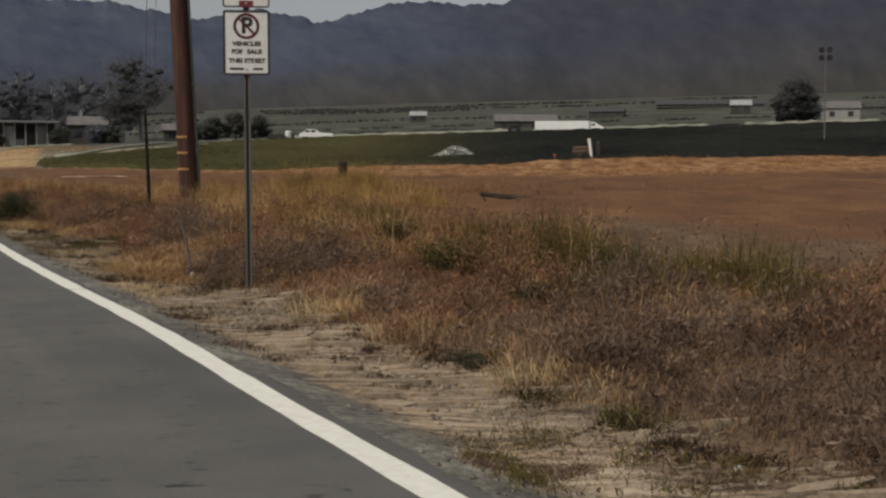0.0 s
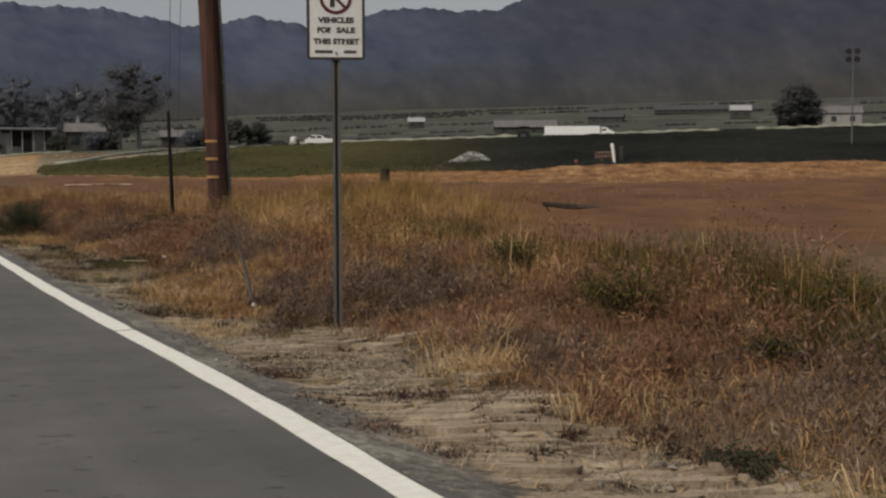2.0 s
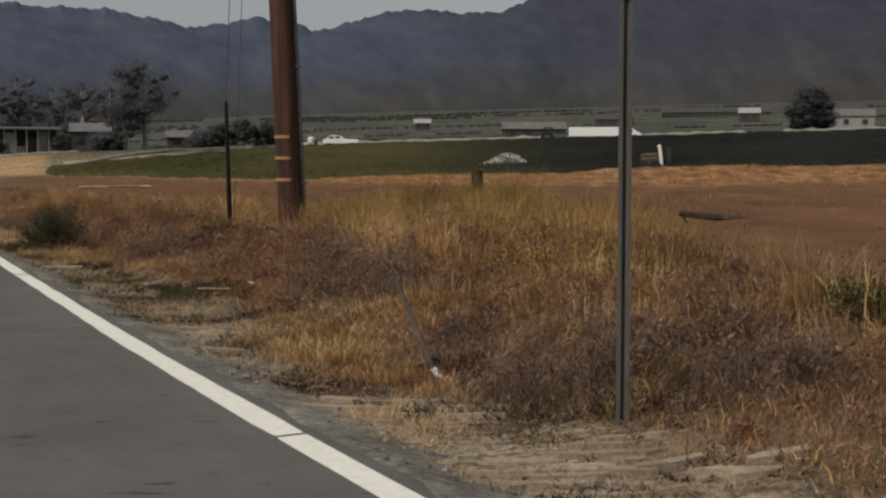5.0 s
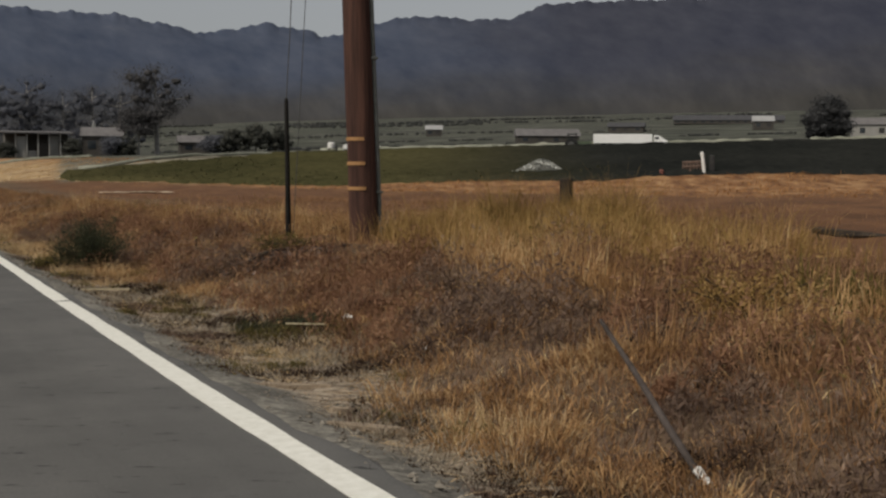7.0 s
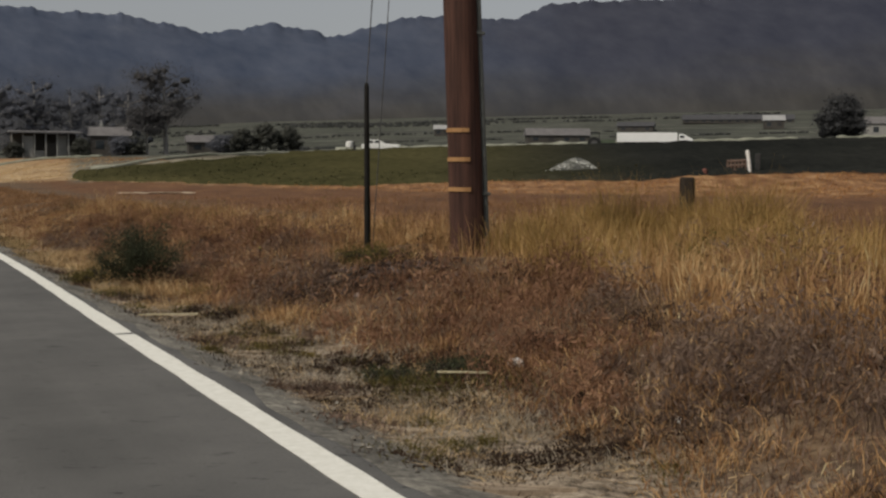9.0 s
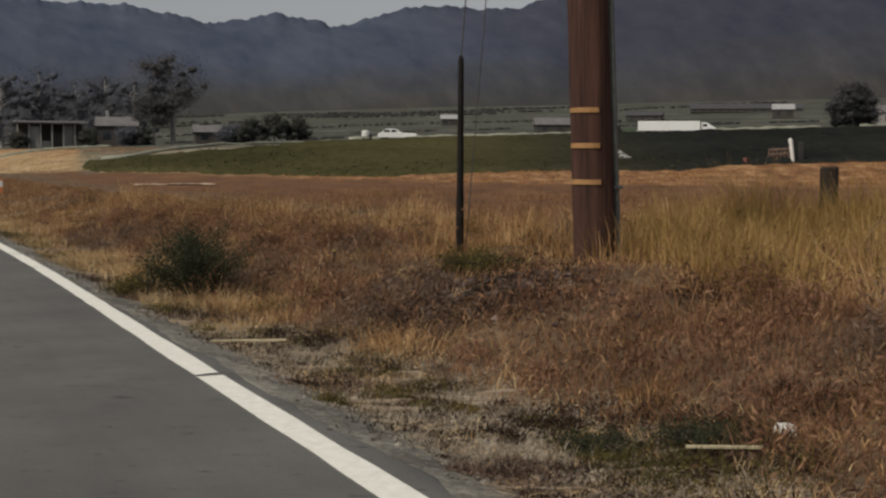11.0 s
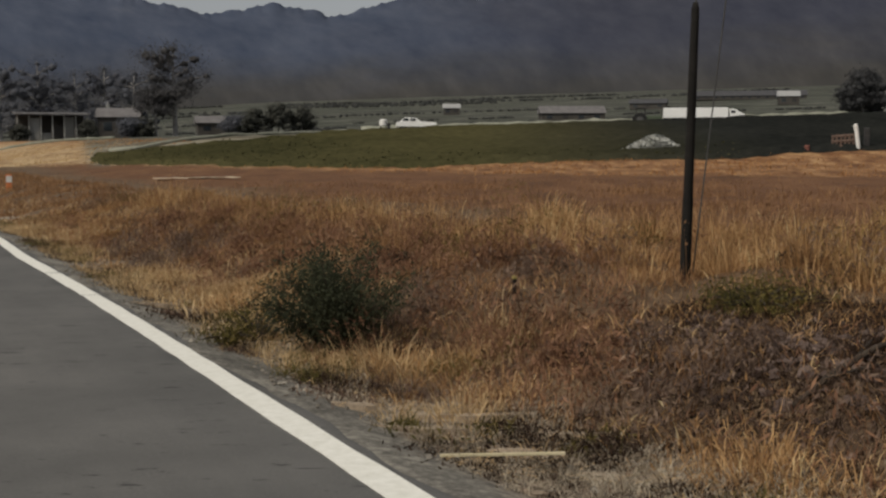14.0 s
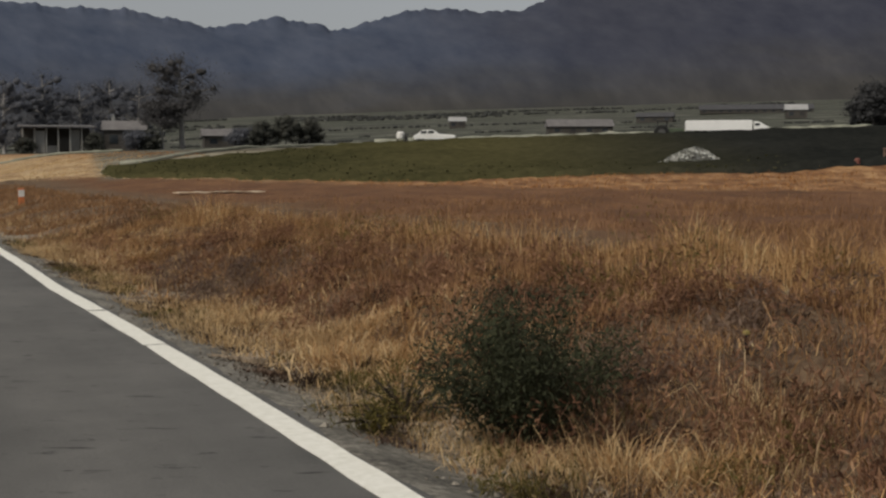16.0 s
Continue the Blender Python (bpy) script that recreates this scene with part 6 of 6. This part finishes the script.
roof_mats = [mottled("grey_roof", (0.11, 0.105, 0.105), (0.19, 0.18, 0.18), 1, 8, 0.8, 0, 0.2), mottled("pale_roof", (0.28, 0.28, 0.28), (0.40, 0.40, 0.395), 1, 8, 0.6, 0, 0.1), mottled("dark_roof", (0.05, 0.05, 0.055), (0.085, 0.085, 0.09), 1, 8, 0.85, 0, 0.2)]


def house(az, d, long, deep, high, wall, roof, label, name="house", flat=False, turn=0):
    x, y = polar(az, d)
    e = base(name, x, y, ground_z(x, y) - 0.1, label, "house" if name == "house" else "shed", turn=-az + turn)
    bm = bmesh.new()
    box(bm, 0, 0, high / 2, long, deep, high, 0.02)
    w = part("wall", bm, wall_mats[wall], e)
    bm = bmesh.new()
    rise = 0.12 * deep if flat else 0.28 * deep
    o = 0.3
    v = [bm.verts.new(c) for c in ((-long / 2 - o, -deep / 2 - o, high - 0.05), (long / 2 + o, -deep / 2 - o, high - 0.05), (long / 2 + o, deep / 2 + o, high - 0.05), (-long / 2 - o, deep / 2 + o, high - 0.05), (-long / 2 - o, 0, high + rise), (long / 2 + o, 0, high + rise))]
    for f in ((0, 1, 5, 4), (2, 3, 4, 5), (0, 4, 3), (1, 2, 5), (3, 2, 1, 0)):
        bm.faces.new([v[i] for i in f])
    bmesh.ops.recalc_face_normals(bm, faces=bm.faces[:])
    part("roof", bm, roof_mats[roof], e)
    n = max(2, int(long / 2.5))
    for k in range(n):
        bm = bmesh.new()
        box(bm, -long / 2 + (k + 0.5) * long / n, -deep / 2 - 0.01, high * 0.55, min(1.0, long / n * 0.5), 0.06, high * 0.4, 0.01)
        part("window" if k != 1 else "door", bm, glass_dark if k != 1 else dark_metal, w)
    return e


def open_barn(az, d, long, deep, high):
    """A long low shed, open to the road, with pale posts and half-height panels."""
    x, y = polar(az, d)
    e = base("open_shed", x, y, ground_z(x, y) - 0.1, "long low open shed with a grey roof and pale posts", "shed", turn=-az + 4)
    bm = bmesh.new()
    box(bm, 0, deep / 2, high / 2, long, 0.12, high, 0.02)
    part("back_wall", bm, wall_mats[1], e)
    bm = bmesh.new()
    box(bm, 0, 0, high + 0.14, long + 0.6, deep + 0.8, 0.16, 0.03, pose(0, 0, 0, 3, 0, 0))
    part("roof", bm, roof_mats[0], e)
    bm = bmesh.new()
    box(bm, 0, -deep / 2 - 0.36, high + 0.02, long + 0.6, 0.05, 0.14, 0.01)
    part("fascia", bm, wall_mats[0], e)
    bays = 6
    for k in range(bays + 1):
        bm = bmesh.new()
        box(bm, -long / 2 + k * long / bays, -deep / 2, high / 2, 0.16, 0.16, high, 0.02)
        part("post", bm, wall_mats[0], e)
    for k, hh in ((0, 0.55), (1, 0.85), (2, 0.3), (3, 0.6), (4, 0.9), (5, 0.5)):
        bm = bmesh.new()
        box(bm, -long / 2 + (k + 0.5) * long / bays, -deep / 2 + 0.05 + 0.2 * k, high * hh / 2, long / bays * 0.8, 0.08, high * hh, 0.02)
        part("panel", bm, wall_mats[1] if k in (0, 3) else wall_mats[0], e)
    return e


open_barn(7.15, 155, 7.4, 4, 2.9)
house(9.9, 167, 4.8, 4, 2.6, 1, 0, "low tan house with a grey roof among trees", turn=-5)
house(13.9, 185, 5, 3.5, 1.7, 1, 0, "low tan shed behind the gum tree", "shed", turn=5)
house(43.4, 259, 7.0, 5, 2.6, 0, 0, "pale farm building with a grey roof", turn=6)
house(24.4, 330, 4, 4, 1.8, 1, 1, "small pale-roofed shed far across the fields", "shed")
house(29.5, 250, 12, 5, 1.7, 1, 0, "long low grey-roofed shed behind the crop", "shed", turn=8)
house(38.9, 335, 5.0, 5, 2.2, 1, 1, "farm shed with a bright pale roof", "shed", turn=3)
house(37.4, 415, 34, 6, 1.2, 1, 2, "long low dark-roofed shed at the foot of the hills", "shed", turn=2)
house(33.0, 330, 9, 4, 1.5, 1, 2, "long low dark-roofed barn at the foot of the hills", "shed", turn=-6)


# a slim mast with four lamp heads at the far corner of the field
mx, my = 38.5, 43.4
mz = ground_z(mx, my)
mast = base("lamp_mast", mx, my, mz, "slim grey mast with four dark lamp heads", "lamp mast", turn=turned(mx, my))
grey_mast = mottled("weathered_grey_mast", (0.10, 0.10, 0.105), (0.16, 0.16, 0.165), 2, 12, 0.7, 0.2, 0.1)
bm = bmesh.new()
tube(bm, [(0, 0, -0.2), (0, 0, 2.5), (0, 0, 5.75 - mz)], [0.035, 0.03, 0.024], 10)
part("shaft", bm, grey_mast, mast)
for lx in (-0.17, 0.17):
    for lz in (5.38, 5.72):
        bm = bmesh.new()
        tube(bm, [(lx, 0.06, lz - mz), (lx, 0.0, lz - mz), (lx, -0.12, lz - 0.03 - mz)], [0.05, 0.10, 0.13], 12)
        part("lamp_head", bm, dark_metal, mast, "dark lamp head")
for lz in (5.38, 5.72):
    bm = bmesh.new()
    tube(bm, [(-0.2, 0.03, lz - mz), (0.2, 0.03, lz - mz)], [0.018, 0.018], 8)
    part("crossbar", bm, grey_mast, mast)


# pale rows along the far edge of the crop
cover_mat = mottled("row_cover", (0.17, 0.175, 0.135), (0.32, 0.32, 0.26), 0.2, 2, 0.8, 0, 0.1)
# the leftmost strip (104) stands for a pale dirt track
for s0, a0, a1 in ((95, 9.0, 19.0), (98, 19.5, 27.5), (104, 4.5, 9.5), (98, 33.5, 39.6), (99, 41.2, 47), (110, 26, 33)):
    bm = bmesh.new()
    pts = []
    for k in range(25):
        az = a0 + (a1 - a0) * k / 24
        d = s0 / math.cos(radians(az - 25)) - 7
        qx, qy = polar(az, d)
        if s0 < 97:
            back_ = float(far_side(qx)) + 2.0
            qx, qy = polar(az, (back_ - 0.91 * 8) / math.cos(radians(az - 24.8)))
        pts.append((qx, qy, ground_z(qx, qy) + (0.06 if a0 < 12 else 0.12)))
    thick_ = 0.11 if a0 < 12 else 0.24
    tube(bm, pts, [thick_ * (1 + 0.2 * math.sin(k * 1.7)) for k in range(25)], 8, 0.1, int(s0))
    tagged(part("row_cover", bm, cover_mat, soft_shade=True), "low pale strip of far row cover and dirt track", "row cover", "row covers beyond the crop")


pale_paint = mottled("pale_paint", (0.26, 0.26, 0.25), (0.36, 0.36, 0.34), 2, 10, 0.7, 0, 0)
for az, d, h, r_, m_, lab in ((9.5, 200, 5.3, 0.15, pale_paint, "pale painted post among far trees"),):
    qx, qy = polar(az, d)
    e = base("far_pole", qx, qy, ground_z(qx, qy), lab, "pole")
    bm = bmesh.new()
    tube(bm, [(0, 0, -0.3), (0, 0, h * 0.5), (0, 0, h)], [r_, r_ * 0.9, r_ * 0.7], 10)
    part("shaft", bm, m_, e)
    bm = bmesh.new()
    box(bm, 0, 0, h - 0.9, 0.5, 0.4, 0.9, 0.05)
    part("cap", bm, m_, e)


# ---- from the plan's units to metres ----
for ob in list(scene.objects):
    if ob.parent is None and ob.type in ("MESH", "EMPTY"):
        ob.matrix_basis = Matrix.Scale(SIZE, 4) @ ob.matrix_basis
